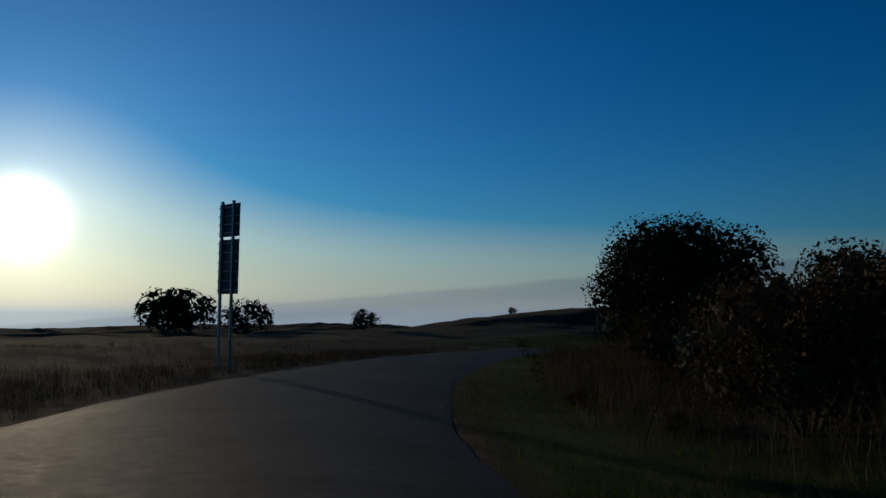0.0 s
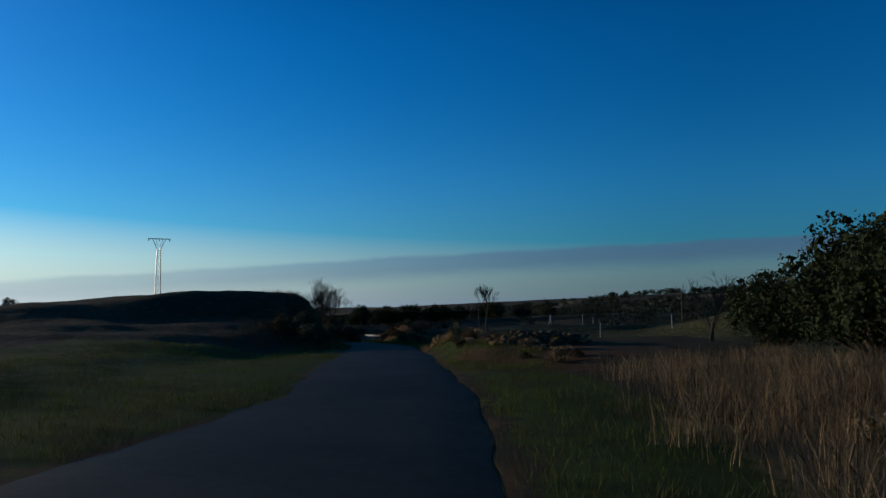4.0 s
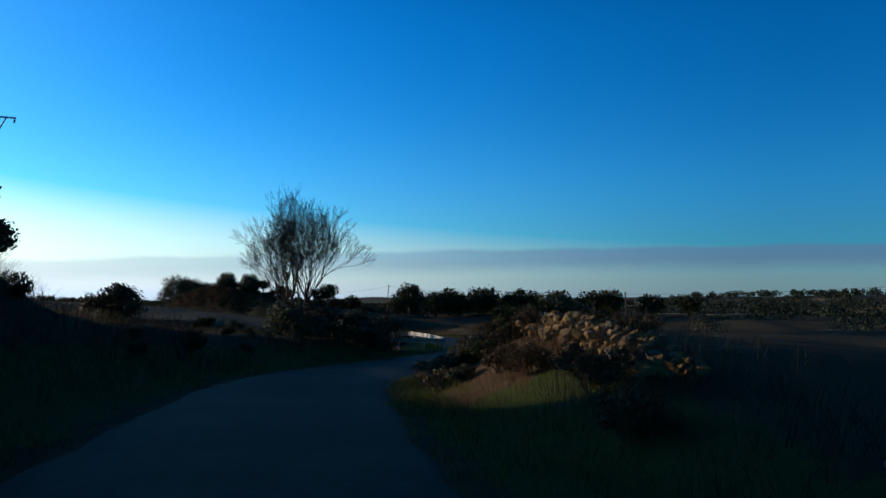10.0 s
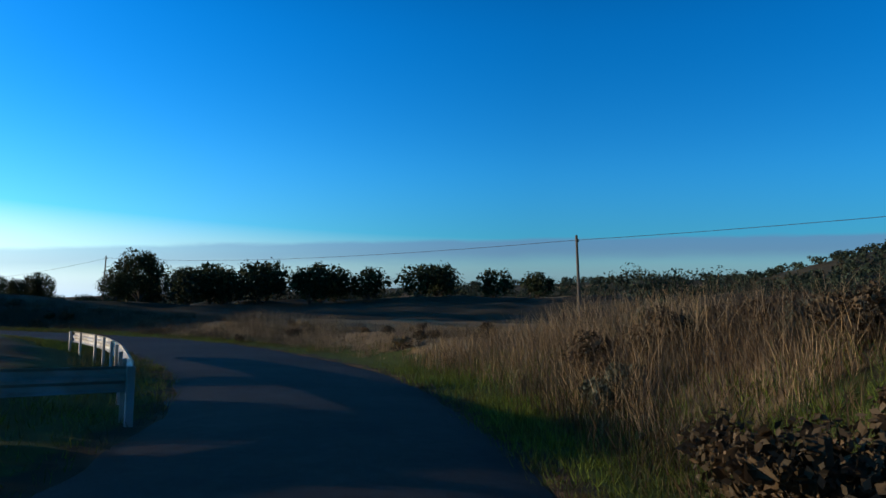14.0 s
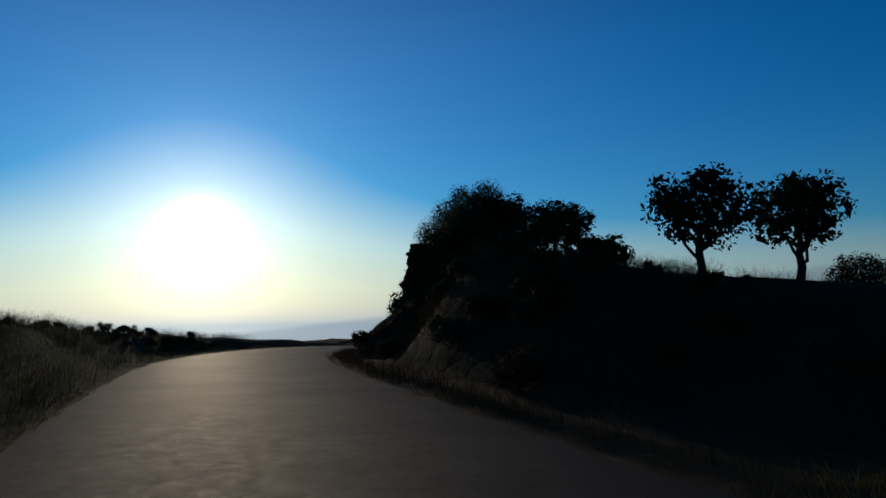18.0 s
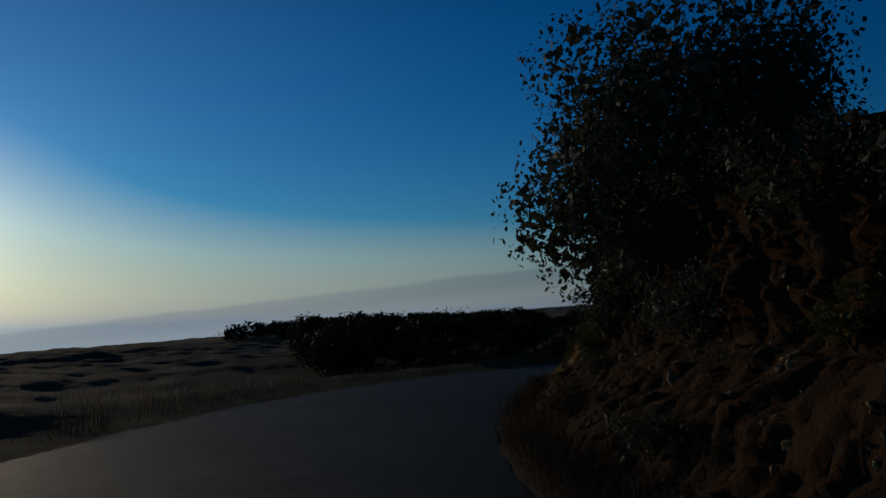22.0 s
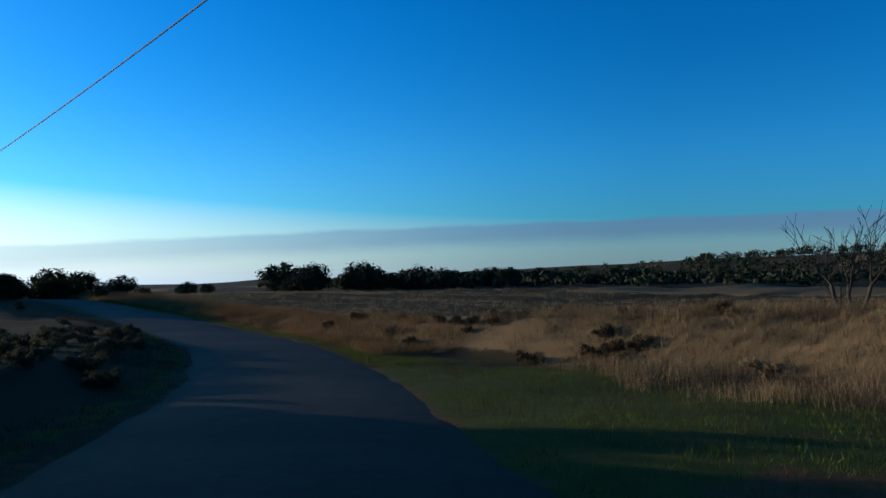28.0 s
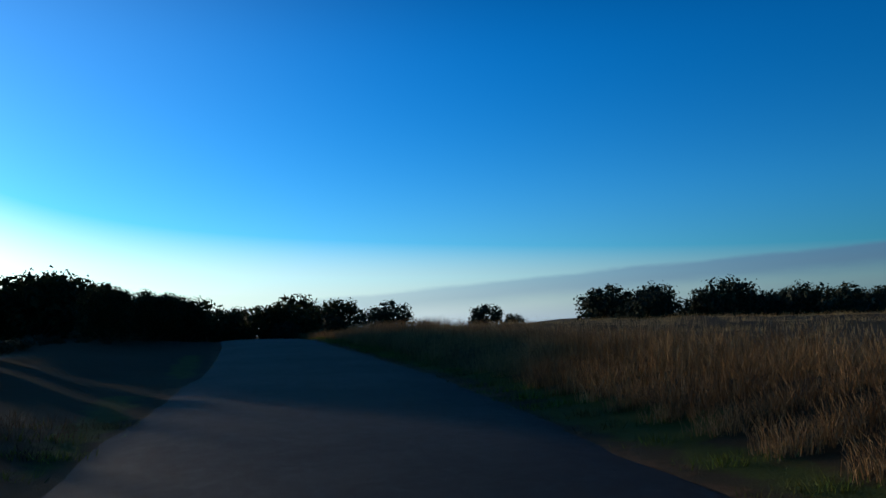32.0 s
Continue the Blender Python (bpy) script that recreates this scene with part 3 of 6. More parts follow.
def cover_of(x, y):
    """Green, dry and bare-soil shares of the ground."""
    mark, off, i = along(x, y)
    d = np.where(off > 0, off - by_mark(EDGE_R, mark), by_mark(EDGE_L, mark) - off)
    right = off > 0
    green = smooth(d, 0.1, 0.5) * smooth(d, 4.5, 2.0) * 0.8
    green = np.where(right & (mark > 5) & (mark < 12) & (d > 12), 0.5, green)
    green = np.where(right & (mark > 26.4) & (mark < 30) & (d < by_mark(BANK_R, mark, 1)), 0.8, green)
    green = np.where(right & (mark > 18.4) & (mark < 26), 0.12, green)
    green = np.where(~right & (mark < 4.8), 0.12, green)
    green = np.where(right & (mark > 30.6) & (d > 1.3), 0.1, green)
    green = np.where(~right & (mark > 22.0) & (d > 0.8), 0.05, green)
    green = np.where(~right & (mark > 4.8) & (mark < 7.5) & (d < 12), 0.75, green)
    dry = np.where(right & (mark > 27) & (d > by_mark(BANK_R, mark, 1) + 0.5) & (d < 130), 0.95, 0.0)
    dry = np.where(right & (mark < 5.2) & (d > 2.5) & (d < 30), 0.7, dry)
    dry = np.where(right & (mark > 14.5) & (mark < 17.5) & (d > 2) & (d < 25), 0.7, dry)
    dry = np.where(~right & (d > 5), 0.35, dry)
    dry = np.where(right & (mark > 5.2) & (mark < 12) & (d > 12), 0.38, dry)
    far = np.hypot(x - 60, y - 160)
    # patchwork of far fields; its pale patches stand in for sunlit strips
    dry = np.where((far > 150) & right, 0.08 + 0.62 * (np.sin(x / 37 + np.sin(y / 61)) * np.sin(y / 29) > 0.55), dry)
    soil = np.where(right & (mark > 20.2) & (mark < 26.6) & (d > 0.4) & (d < 10), 0.7, 0.0)
    soil = np.where(right & (mark > 6.0) & (mark < 6.9) & (d < 8), 0.75, soil)
    soil = np.where((mark < 3.6) & (~right) & (d < 6), 0.55, soil)
    soil = np.where((d < 0.25), 0.6, soil)
    marl = np.where(right & (mark > 22.4) & (mark < 27.2) & (d > 0.5) & (d < 9), 0.9 * smooth(mark, 22.4, 23.4) * smooth(mark, 27.2, 26.6) * smooth(d, 9, 6.5), 0.0)
    marl = np.where(right & (mark > 12.2) & (mark < 14.3) & (d > 0.6) & (d < 3.6), 0.45, marl)
    soil = np.where(right & (mark > 11.2) & (mark < 14.5) & (d > 0.8) & (d < 7), 0.66, soil)
    soil = np.where(right & (mark > 26.4) & (mark < 28.6) & (d > 1.2) & (d < 12), 0.62, soil)
    # left of the road only dark scrub cover, which also paints in the shade
    soil = np.where(~right & (mark > 26.5) & (d > 0.6) & (d < 14), 0.0, soil)
    dry = np.where(~right & (mark > 22.5) & (d < 40), 0.0, dry)
    return green, dry, soil, marl


cover = ground.data.color_attributes.new("cover", "FLOAT_COLOR", "POINT")
cg, cd, cs, cm = cover_of(XX.ravel(), YY.ravel())
cover.data.foreach_set("color", np.stack([cg, cd, cs, cm], 1).astype(np.float32).ravel())

ROWS = 9
idx = np.arange(0, len(LINE))
ragged = np.random.default_rng(3)
jl, jr = [np.convolve(ragged.normal(0, 0.09, len(idx) + 2), [0.25, 0.5, 0.25], "valid") for _ in range(2)]
rv = []
for k in range(ROWS):
    u = k / (ROWS - 1)
    o = (by_mark(EDGE_L, MARK) + jl) * (1 - u) + (by_mark(EDGE_R, MARK) + jr) * u
    crown = 0.05 * (1 - (2 * u - 1) ** 2) - (0.035 if k in (0, ROWS - 1) else 0)
    rv.append(np.stack([LINE[:, 0] + RIGHT[:, 0] * o, LINE[:, 1] + RIGHT[:, 1] * o, LINE[:, 2] + crown], 1))
rv = np.array(rv).transpose(1, 0, 2)
road = mesh_object("road", rv, grid_faces(ROWS, len(idx))[:, [0, 1, 2, 3]], M_ROAD, smooth=True, size=4)
tagged(road, "narrow worn grey asphalt country road", "road", kind="structure")


# ---- plants ----
def leaf_cloud(centres, radii, count, size, seed, flat=0.75):
    """Leaf quads on and in ellipsoid clumps: vertices and faces for mesh_object(size=4)."""
    r = np.random.default_rng(seed)
    centres, radii = np.asarray(centres, float), np.asarray(radii, float)
    share = radii ** 2 / (radii ** 2).sum()
    pick = r.choice(len(centres), count, p=share)
    d = r.normal(size=(count, 3))
    d /= np.linalg.norm(d, axis=1)[:, None]
    rad = radii[pick] * (1 - 0.55 * r.random(count) ** 2.2) * (1 + 0.035 * r.normal(size=count))
    p = centres[pick] + d * rad[:, None] * np.array([1, 1, flat])
    n = d + r.normal(size=(count, 3)) * 0.7
    n /= np.linalg.norm(n, axis=1)[:, None]
    u = np.cross(n, r.normal(size=(count, 3)))
    u /= np.linalg.norm(u, axis=1)[:, None]
    w = np.cross(n, u)
    s = size * r.uniform(0.6, 1.3, count)[:, None]
    quad = np.stack([p - u * s * 0.5, p + w * s * 0.32, p + u * s * 0.6, p - w * s * 0.32], 1)
    return quad.reshape(-1, 3), np.arange(count * 4)


def limb(a, b, r0, r1, bend, r, steps=5, sides=6):
    a, b = Vector(a), Vector(b)
    mid = [a.lerp(b, k / steps) + Vector(r.normal(0, bend, 3)) * (1 if 0 < k < steps else 0) for k in range(steps + 1)]
    return tube_arrays(mid, [r0 + (r1 - r0) * k / steps for k in range(steps + 1)], sides)


def leafy_tree(name, seed, tall, wide, trunk, leaves, leaf, mat, lobes=11):
    """A tree under an Empty: tapered trunk with limbs, and a crown of leaf clumps. trunk: height of the bare stem."""
    r = np.random.default_rng(seed)
    root = new(name)
    cz, rz = trunk + (tall - trunk) * 0.52, (tall - trunk) * 0.5
    cen, rad = [], []
    cen.append((0, 0, cz))
    rad.append(wide * 0.34)
    for k in range(lobes):
        a, v = 2.4 * k + r.uniform(-0.4, 0.4), -0.85 + 1.75 * (k + r.uniform(0, 0.8)) / lobes
        q = math.sqrt(max(0.08, 1 - v * v)) * r.uniform(0.46, 0.86)
        cen.append((math.cos(a) * q * wide / 2, math.sin(a) * q * wide / 2, cz + v * rz * 0.74))
        rad.append(wide * r.uniform(0.15, 0.23))
    pieces = [limb((0, 0, -0.25), (r.normal(0, .06), r.normal(0, .06), trunk + rz * 0.6), 0.035 * tall + 0.03, 0.02 * tall, 0.04 * wide * 0.3, r)]
    for c in cen[:8]:
        pieces.append(limb((0, 0, trunk * r.uniform(0.6, 1.1)), c, 0.018 * tall, 0.006 * tall, 0.05, r, 4, 5))
    vs, fs = join(pieces)
    mesh_object("trunk", vs, fs, M_BARK, root, smooth=True)
    v, f = leaf_cloud(cen, rad, leaves, leaf, seed + 1, 0.9)
    core, _ = leaf_cloud(cen, [0.72 * c for c in rad], leaves // 7, leaf * 2.4, seed + 2, 0.9)
    v = np.concatenate([v, core])
    f = np.arange(len(v))
    mesh_object("crown", v, f, mat, root, size=4)
    return root


def bush(name, seed, tall, wide, leaves, leaf, mat):
    r = np.random.default_rng(seed)
    root = new(name)
    cen, rad = [], []
    for k in range(9):
        a, q = 2.4 * k, math.sqrt((k + 0.5) / 9) * 0.36 * wide
        cen.append((math.cos(a) * q, math.sin(a) * q, tall * r.uniform(0.25, 0.72) * (1 - 0.3 * q / wide)))
        rad.append(wide * r.uniform(0.14, 0.24))
    vs, fs = join([limb((0, 0, -0.15), c, 0.03, 0.01, 0.05, r, 3, 4) for c in cen])
    mesh_object("stem", vs, fs, M_BARK, root)
    v, f = leaf_cloud(cen, rad, leaves, leaf, seed + 1, tall / wide * 1.1)
    core, _ = leaf_cloud(cen, [0.66 * c for c in rad], leaves // 8, leaf * 3.0, seed + 2, tall / wide * 1.1)
    v = np.concatenate([v, core])
    f = np.arange(len(v))
    v[:, 2] = np.maximum(v[:, 2], -0.05)
    mesh_object("foliage", v, f, mat, root, size=4)
    return root


def bare_tree(name, seed, tall, spread, stems, depth, twig=0.006, lean=(0, 0), lift=0.09, fan=0.30, bole=0.0, first=0.25):
    """A leafless tree: forking limbs down to fine twigs; limbs and twigs are two meshes. bole: height of a single bare stem."""
    r = np.random.default_rng(seed)
    root, thick, thin = new(name), [], []

    def grow(p, d, length, rad, level, steps=3):
        pts = [p]
        for _ in range(steps):
            d = (d + Vector(r.normal(0, 0.10, 3)) + Vector((0, 0, lift))).normalized()
            pts.append(pts[-1] + d * length / steps)
        end = rad * 0.66
        (thick if rad > 0.022 else thin).append(tube_arrays(pts, [rad + (end - rad) * k / steps for k in range(steps + 1)], 5 if rad > 0.03 else 3))
        if level == 0:
            return
        for _ in range(3 if level > 2 else int(r.integers(2, 4))):
            side = Vector(r.normal(0, 1, 3))
            side = (side - d * side.dot(d)).normalized()
            nd = (d + side * r.uniform(0.35, 0.75) * spread).normalized()
            at = pts[-1] if r.random() < 0.5 else pts[int(r.integers(1, 4)) if level < 5 else 2]
            grow(at, nd, length * r.uniform(0.66, 0.86), max(end * r.uniform(0.6, 0.85), twig), level - 1)
    if bole:
        top = Vector((lean[0] * bole, lean[1] * bole, bole))
        stem = [Vector((0, 0, -0.25)), Vector((0.03, -0.02, bole * .3)), top * 0.62 + Vector((-0.03, 0.02, 0)), top]
        thick.append(tube_arrays(stem, [tall * .024, tall * .02, tall * .017, tall * .016], 7))
        starts = [(top - Vector((0, 0, 0.03 * k)), 1.0) for k in range(stems)]
    else:
        starts = [(Vector((math.cos(6.28 * k / stems + .5) * 0.15, math.sin(6.28 * k / stems + .5) * 0.15, -0.2)), r.uniform(.8, 1.1) if stems > 3 else 1.0) for k in range(stems)]
    for k, (p, size) in enumerate(starts):
        a = 6.28 * k / stems + 0.5
        out = fan * (stems > 1) * (r.uniform(.5, 1.25) if stems > 3 else 1.0)
        d = Vector((math.cos(a) * out + lean[0], math.sin(a) * out + lean[1], 1)).normalized()
        grow(p, d, tall * first * size, tall * (0.010 if bole else 0.016), depth)
    vs, fs = join(thick)
    mesh_object("trunk", vs, fs, M_TWIG, root, smooth=True)
    if thin:
        vs, fs = join(thin)
        tagged(mesh_object("twig", vs, fs, M_TWIG, root), kind="stuff")
    return root


def plant(proto, x, y, turn=0.0, scale=1.0, z=None, label="", category="", group="", sink=0.05, stretch=1.0):
    ob = copy_thing(proto, Matrix())
    ob.matrix_basis = Matrix.LocRotScale((x, y, (gz(x, y) if z is None else z) - sink), Euler((0, 0, turn)), (scale, scale, scale * stretch))
    return tagged(ob, label, category, group)


def scrub_mass(name, label, mat, places):
    """Low scrub nobody could count: many small bushes joined in one mesh; places of (pattern, x, y, turn, scale)."""
    clumps = []
    for proto, x, y, turn, s in places:
        me = [c for c in proto.children if c.name.startswith("foliage")][0].data
        v = np.empty(len(me.vertices) * 3, np.float32)
        me.vertices.foreach_get("co", v)
        v = v.reshape(-1, 3) * s
        c, q = math.cos(turn), math.sin(turn)
        clumps.append(np.stack([v[:, 0] * c - v[:, 1] * q + x, v[:, 0] * q + v[:, 1] * c + y, v[:, 2] + gz(x, y) - 0.05], 1))
    v = np.concatenate(clumps)
    return tagged(mesh_object(name, v, np.arange(len(v)), mat, size=4), label, "scrub", kind="stuff")


def retire(*protos):
    for p in protos:
        for o in (*p.children_recursive, p):
            bpy.data.objects.remove(o)


OAKS = [leafy_tree("oak_tree", 11 + k, 5.0, 5.0 + 0.4 * k, (0.15, 0.3, 0.1)[k], 6400, 0.16, M_LEAF, 24) for k in range(3)]
CUTOAK = [leafy_tree("oak_tree", 71 + k, 4.0, 4.0, 0.05, 24000, 0.066, M_LEAF2, 34) for k in range(2)]
MIDOAK = [leafy_tree("oak_tree", 21 + k, 5.0, 5.4 + 0.4 * k, 0.1, 1500, 0.31, M_LEAF, 18) for k in range(3)]
LOLLY = [leafy_tree("young_oak", 31 + k, 2.9, 2.6, 0.85, 2500, 0.115, M_LEAF, 20) for k in range(2)]
FAROAK = [leafy_tree("far_oak", 41 + k, 4.6, 5.6 + k, 0.2, 1400, 0.33, M_FARLEAF, 14) for k in range(3)]
BUSH = [bush("bush", 51 + k, 1.8, 2.4, 1600, 0.115, (M_LEAF2, M_LEAF, M_WEED, M_BROOM)[k]) for k in range(4)]
OAK_L = "evergreen oak with dense dark rounded crown"

# a hedge of scrub that shades the road from the low sun; raised out of view past mark 13 for more shade
r1 = np.random.default_rng(79)
for k in range(22):
    m = 11.4 + 0.19 * k
    x, y, zr = road_place(m, -5.0 - 2.2 * r1.random())
    plant(BUSH[k % 3], x, y, k * 1.7, min(max((zr + 1.25 + 0.35 * r1.random() + (0.9 if 13.05 < m < 14.3 else -0.5) - gz(x, y)) / 1.55, 0.25), 1.5), label="dark roadside scrub bush below the bank", category="bush", group="scrub along the left verge")
for x, y, s in ((51.4, 136.6, .9), (53.5, 137.0, .8), (54.8, 135.4, .8), (50.2, 138.2, .9), (52.6, 140.2, .9), (56.6, 136.4, .7)):
    plant(BUSH[int(x) % 2], x, y, x, s, label="dark bush at the foot of the bare tree", category="bush", group="bushes round the bare tree")
for k in range(20):
    m, d = r1.uniform(11.8, 14.4), r1.uniform(1.3, 4.6)
    x, y, _ = road_place(m, float(by_mark(EDGE_R, m)) + d)
    plant(BUSH[2], x, y, k * 2.1, r1.uniform(.22, .46), label="low withered bramble on the red earth bank", category="bush", group="brambles on the bank")
# trees on the first stretch
first_oak = leafy_tree("oak_tree", 75, 4.0, 4.6, 0.1, 34000, 0.085, M_LEAF, 44)
first_oak.matrix_world = Matrix.LocRotScale((6.5, 20.2, gz(6.5, 20.2) - 0.05), Euler((0, 0, 0.4)), (1.08, 1.08, 0.96))
tagged(first_oak, "large dark oak on the grassy roadside bank", "tree")
for x, y, s, k in ((-35, 93, 1.3, 0), (-32.4, 94.5, 1.15, 1), (-25.2, 95.5, 0.95, 2), (-8.5, 79.6, 0.5, 1), (37.0, 178, 0.6, 2), (14, 150, 0.3, 1)):
    plant(FAROAK[k], x, y, k * 2.0, s, label="small dark oak standing alone on dry grassland", category="tree", group="scattered oaks")
for x, y, top in ((21.9, 46.3, 3.4), (22.9, 47.6, 3.2), (25.2, 50.2, 3.2), (24.0, 48.6, 2.9), (26.6, 51.0, 2.6), (24.6, 46.5, 3.6), (29.0, 51.0, 3.3), (27.5, 54.0, 2.0), (30.0, 56.0, 2.2)):
    plant(OAKS[int(x) % 3], x, y, x, (top - gz(x, y)) / 4.9, label="dark oak among tall dry grass", category="tree", group="oaks on the rise")
for m, o, s, k in ((0.35, 5.2, .8, 2), (0.7, 5.6, .9, 2), (1.0, 6.0, .9, 0), (1.35, 5.8, .8, 2), (1.7, 6.6, .9, 2), (2.3, 7.2, .6, 2), (3.0, 8.0, .6, 2), (0.55, 6.8, 1.0, 0), (1.15, 7.4, 1.0, 2)):
    x, y, _ = road_place(m, o)
    plant(BUSH[k], x, y, m * 11, s, label="withered thicket on the grassy bank", category="bush", group="thickets on the bank")
# the mound and the stretch past it
for x, y, s, k in ((23.9, 80.6, 1.0, 0), (24.9, 84.9, 1.1, 0), (26.5, 87.2, .9, 1), (23.2, 83.4, 0.8, 2),  (39.5, 120, 0.8, 0), (44, 128, .5, 1), (47, 134, .5, 0), (51, 131, 0.6, 2), (56, 141, 1.1, 1), (58.5, 146, 1.0, 0),
                   (49, 142, .7, 1), (46, 140, .5, 2), (55, 150, 1.2, 0), (60.5, 152, 0.9, 2), (41, 135, .5, 1), (34, 112, 0.9, 1), (36, 115, 0.7, 0)):
    plant(BUSH[k], x, y, x * 3, s, label="scrubby roadside bush on the bank", category="bush", group="bushes on the left bank")
big_bare = bare_tree("bare_tree", 5, 8.7, 0.72, 6, 7, 0.0055, lift=0.075, fan=0.24)
big_bare.matrix_world = Matrix.LocRotScale((49.6, 131.6, gz(49.6, 131.6)), None, (0.85, 0.85, 0.96))
tagged(big_bare, "tall leafless multi-stemmed tree with fine twigs", "tree")
small_bare = bare_tree("bare_tree", 9, 2.5, 0.75, 3, 5, 0.004, lift=0.10, fan=0.26, bole=1.2, first=0.17)
small_bare.matrix_world = Matrix.Translation((25.07, 65.95, gz(25.07, 65.95)))
tagged(small_bare, "slender young leafless tree beside the stones", "tree")
bush_bare = bare_tree("bare_tree", 14, 3.9, 0.9, 2, 5, 0.006)
bush_bare.matrix_world = Matrix.Translation((31.8, 59.6, gz(31.8, 59.6)))
tagged(bush_bare, "leafless grey tree above the tall grass", "tree")
dead = bare_tree("bare_tree", 21, 1.5, 1.2, 3, 4, 0.005, (0.12, 0.05), lift=0.02, fan=0.45, bole=1.65, first=0.17)
dead.matrix_world = Matrix.Translation((40.75, 94.9, gz(40.75, 94.9)))
tagged(dead, "crooked small dead tree beside the wall", "tree")
bare_shrubs = [bare_tree("bare_shrub", 81 + k, 3.6, 0.8, 5, 4, 0.005) for k in range(2)]
for k, (x, y, s) in enumerate(((56.2, 134.6, 1.1), (54.8, 136.0, .9), (57.4, 137.2, 1.0), (40.8, 116.0, .5), (24.0, 86.0, .6))):
    plant(bare_shrubs[k % 2], x, y, k, s, label="leafless grey shrub with upright stems", category="shrub", group="leafless shrubs")
retire(*bare_shrubs)
field_bare = bare_tree("bare_tree", 25, 3.4, 0.9, 3, 4, 0.006)
field_bare.matrix_world = Matrix.Translation((116.5, 278.0, gz(116.5, 278.0))) @ Matrix.Scale(1.95, 4)
tagged(field_bare, "leafless shrub on the crest of the grassy bank", "tree")

r0 = np.random.default_rng(78)
plant(LOLLY[1], 35.3, 111.9, 0.5, 0.78, label="upright dark bush on the end of the mound", category="bush", z=gz(35.3, 111.9) - 0.5, stretch=1.25)
# oaks beyond the bend and on the hill
plant(OAKS[1], 89.0, 193.6, 1.0, 0.98, label="broad dark oak beyond the bend", category="tree")
plant(OAKS[2], 85.3, 190.0, 2.0, 0.5, label="broad dark oak beyond the bend", category="tree")
for x, y, s, k in ((84.3, 204.4, 0.62, 0), (82.0, 203.0, 0.4, 1), (79.5, 200.5, 0.38, 2), (95, 205, 0.8, 1), (99, 203, 0.85, 2), (104, 207, 1.0, 0), (109, 203, 0.95, 1), (114, 199, 1.0, 2),
                   (91.5, 200, 0.75, 2), (96.8, 199, 0.85, 0), (101.5, 200, 0.9, 1), (106.5, 201, 0.95, 2), (111.5, 198, 0.9, 0), (117, 200, 0.9, 1), (123.5, 192, 0.85, 2), (131, 195, 0.9, 0), (120, 197, 0.9, 0), (128, 193, 0.9, 1), (134, 188, 0.85, 2), (142, 187, 0.8, 0)):
    plant((OAKS if x < 100 else MIDOAK)[k], x, y, x, s, label=OAK_L, category="tree", group="oaks beyond the bend")
for k, (x, y) in enumerate(((71.8, 186.5), (75.4, 192.3))):
    plant(LOLLY[k], x, y, k, (0.95, 1.2)[k], label="young oak with a round crown on a thin stem", category="tree", group="pair of round young oaks")
for k, (x, y, s) in enumerate(((62.2, 197.0, .75), (63.2, 196.2, .7), (64.2, 195.5, .75), (65.3, 194.3, .75), (66.4, 193.2, .7), (67.3, 192.3, .7), (68.2, 191.4, .7), (69.5, 187.4, 0.72), (68.6, 189.0, 0.6), (63.6, 199.0, 0.7))):
    plant(BUSH[1] if k % 2 else LOLLY[0], x, y, k * 1.3, s, label="low dark oak scrub on top of the rocky hill", category="tree", group="scrub oaks on the hill")
for x, y, top, s, k in ((65.1, 195.6, 3.7, 0.72, 0), (63.3, 200.2, 3.1, 0.75, 1), (66.4, 197.4, 2.6, 0.5, 1), (63.6, 201.8, 3.4, 0.7, 0)):
    plant(CUTOAK[k], x, y, x, s, z=min(top - 3.9 * s, gz(x, y) - 0.1), label="dark oak on the crest of the rocky hill", category="tree", group="oaks on the hill crest")
plant(CUTOAK[0], 60.5, 220.4, 0.3, 1.5, z=-2.85, label="dark oak leaning over the rock cutting", category="tree")
for x, y, s, z, k in ((63.9, 229.4, 1.05, -1.75, 1), (66.6, 230.9, 1.0, -1.85, 0), (63.6, 224.2, 1.1, -1.6, 0)):
    plant(CUTOAK[k], x, y, x * 2, s, z=z, label="oak with small grey-green leaves above the rock face", category="tree", group="oaks over the rock face")
plant(CUTOAK[1], 67.3, 236.1, 1.8, 0.94, z=-2.75, label="broad oak at the end of the rock cutting", category="tree")
for x, y, s, k in ((63.4, 216.5, 0.65, 0), (63.6, 211.0, 0.5, 2), (63.0, 201.0, 0.45, 1), (64.2, 203.4, 0.4, 0), (66.0, 212.0, 0.6, 1), (65.0, 205.5, 0.45, 0), (93, 247, .9, 0), (96, 250, 1.0, 1), (98.5, 247, 1.0, 2), (94.6, 254.4, .6, 1), (96.4, 255.2, .5, 2)):
    plant(OAKS[k], x, y, x, s, label="dark oak on top of the cutting", category="tree", group="oaks above the cutting")
for x, y, s, k in ((90, 252, 1.15, 1), (87, 254, 1.25, 0), (88.4, 253, 1.2, 1), (84, 257, .8, 0), (62.9, 207.0, 0.4, 1), (62.6, 203.0, 0.35, 0), (61.6, 196.6, .75, 1), (61.0, 195.4, .7, 1), (62.6, 194.6, .7, 0), (65.4, 228.0, 0.5, 0), (64.6, 198.6, 0.7, 0), (63.6, 196.6, 0.6, 1), (62.4, 199.8, 0.6, 3)):
    plant(BUSH[k], x, y, x, s, label="grey-green shrub on the cut slope", category="bush", group="shrubs on the cutting")
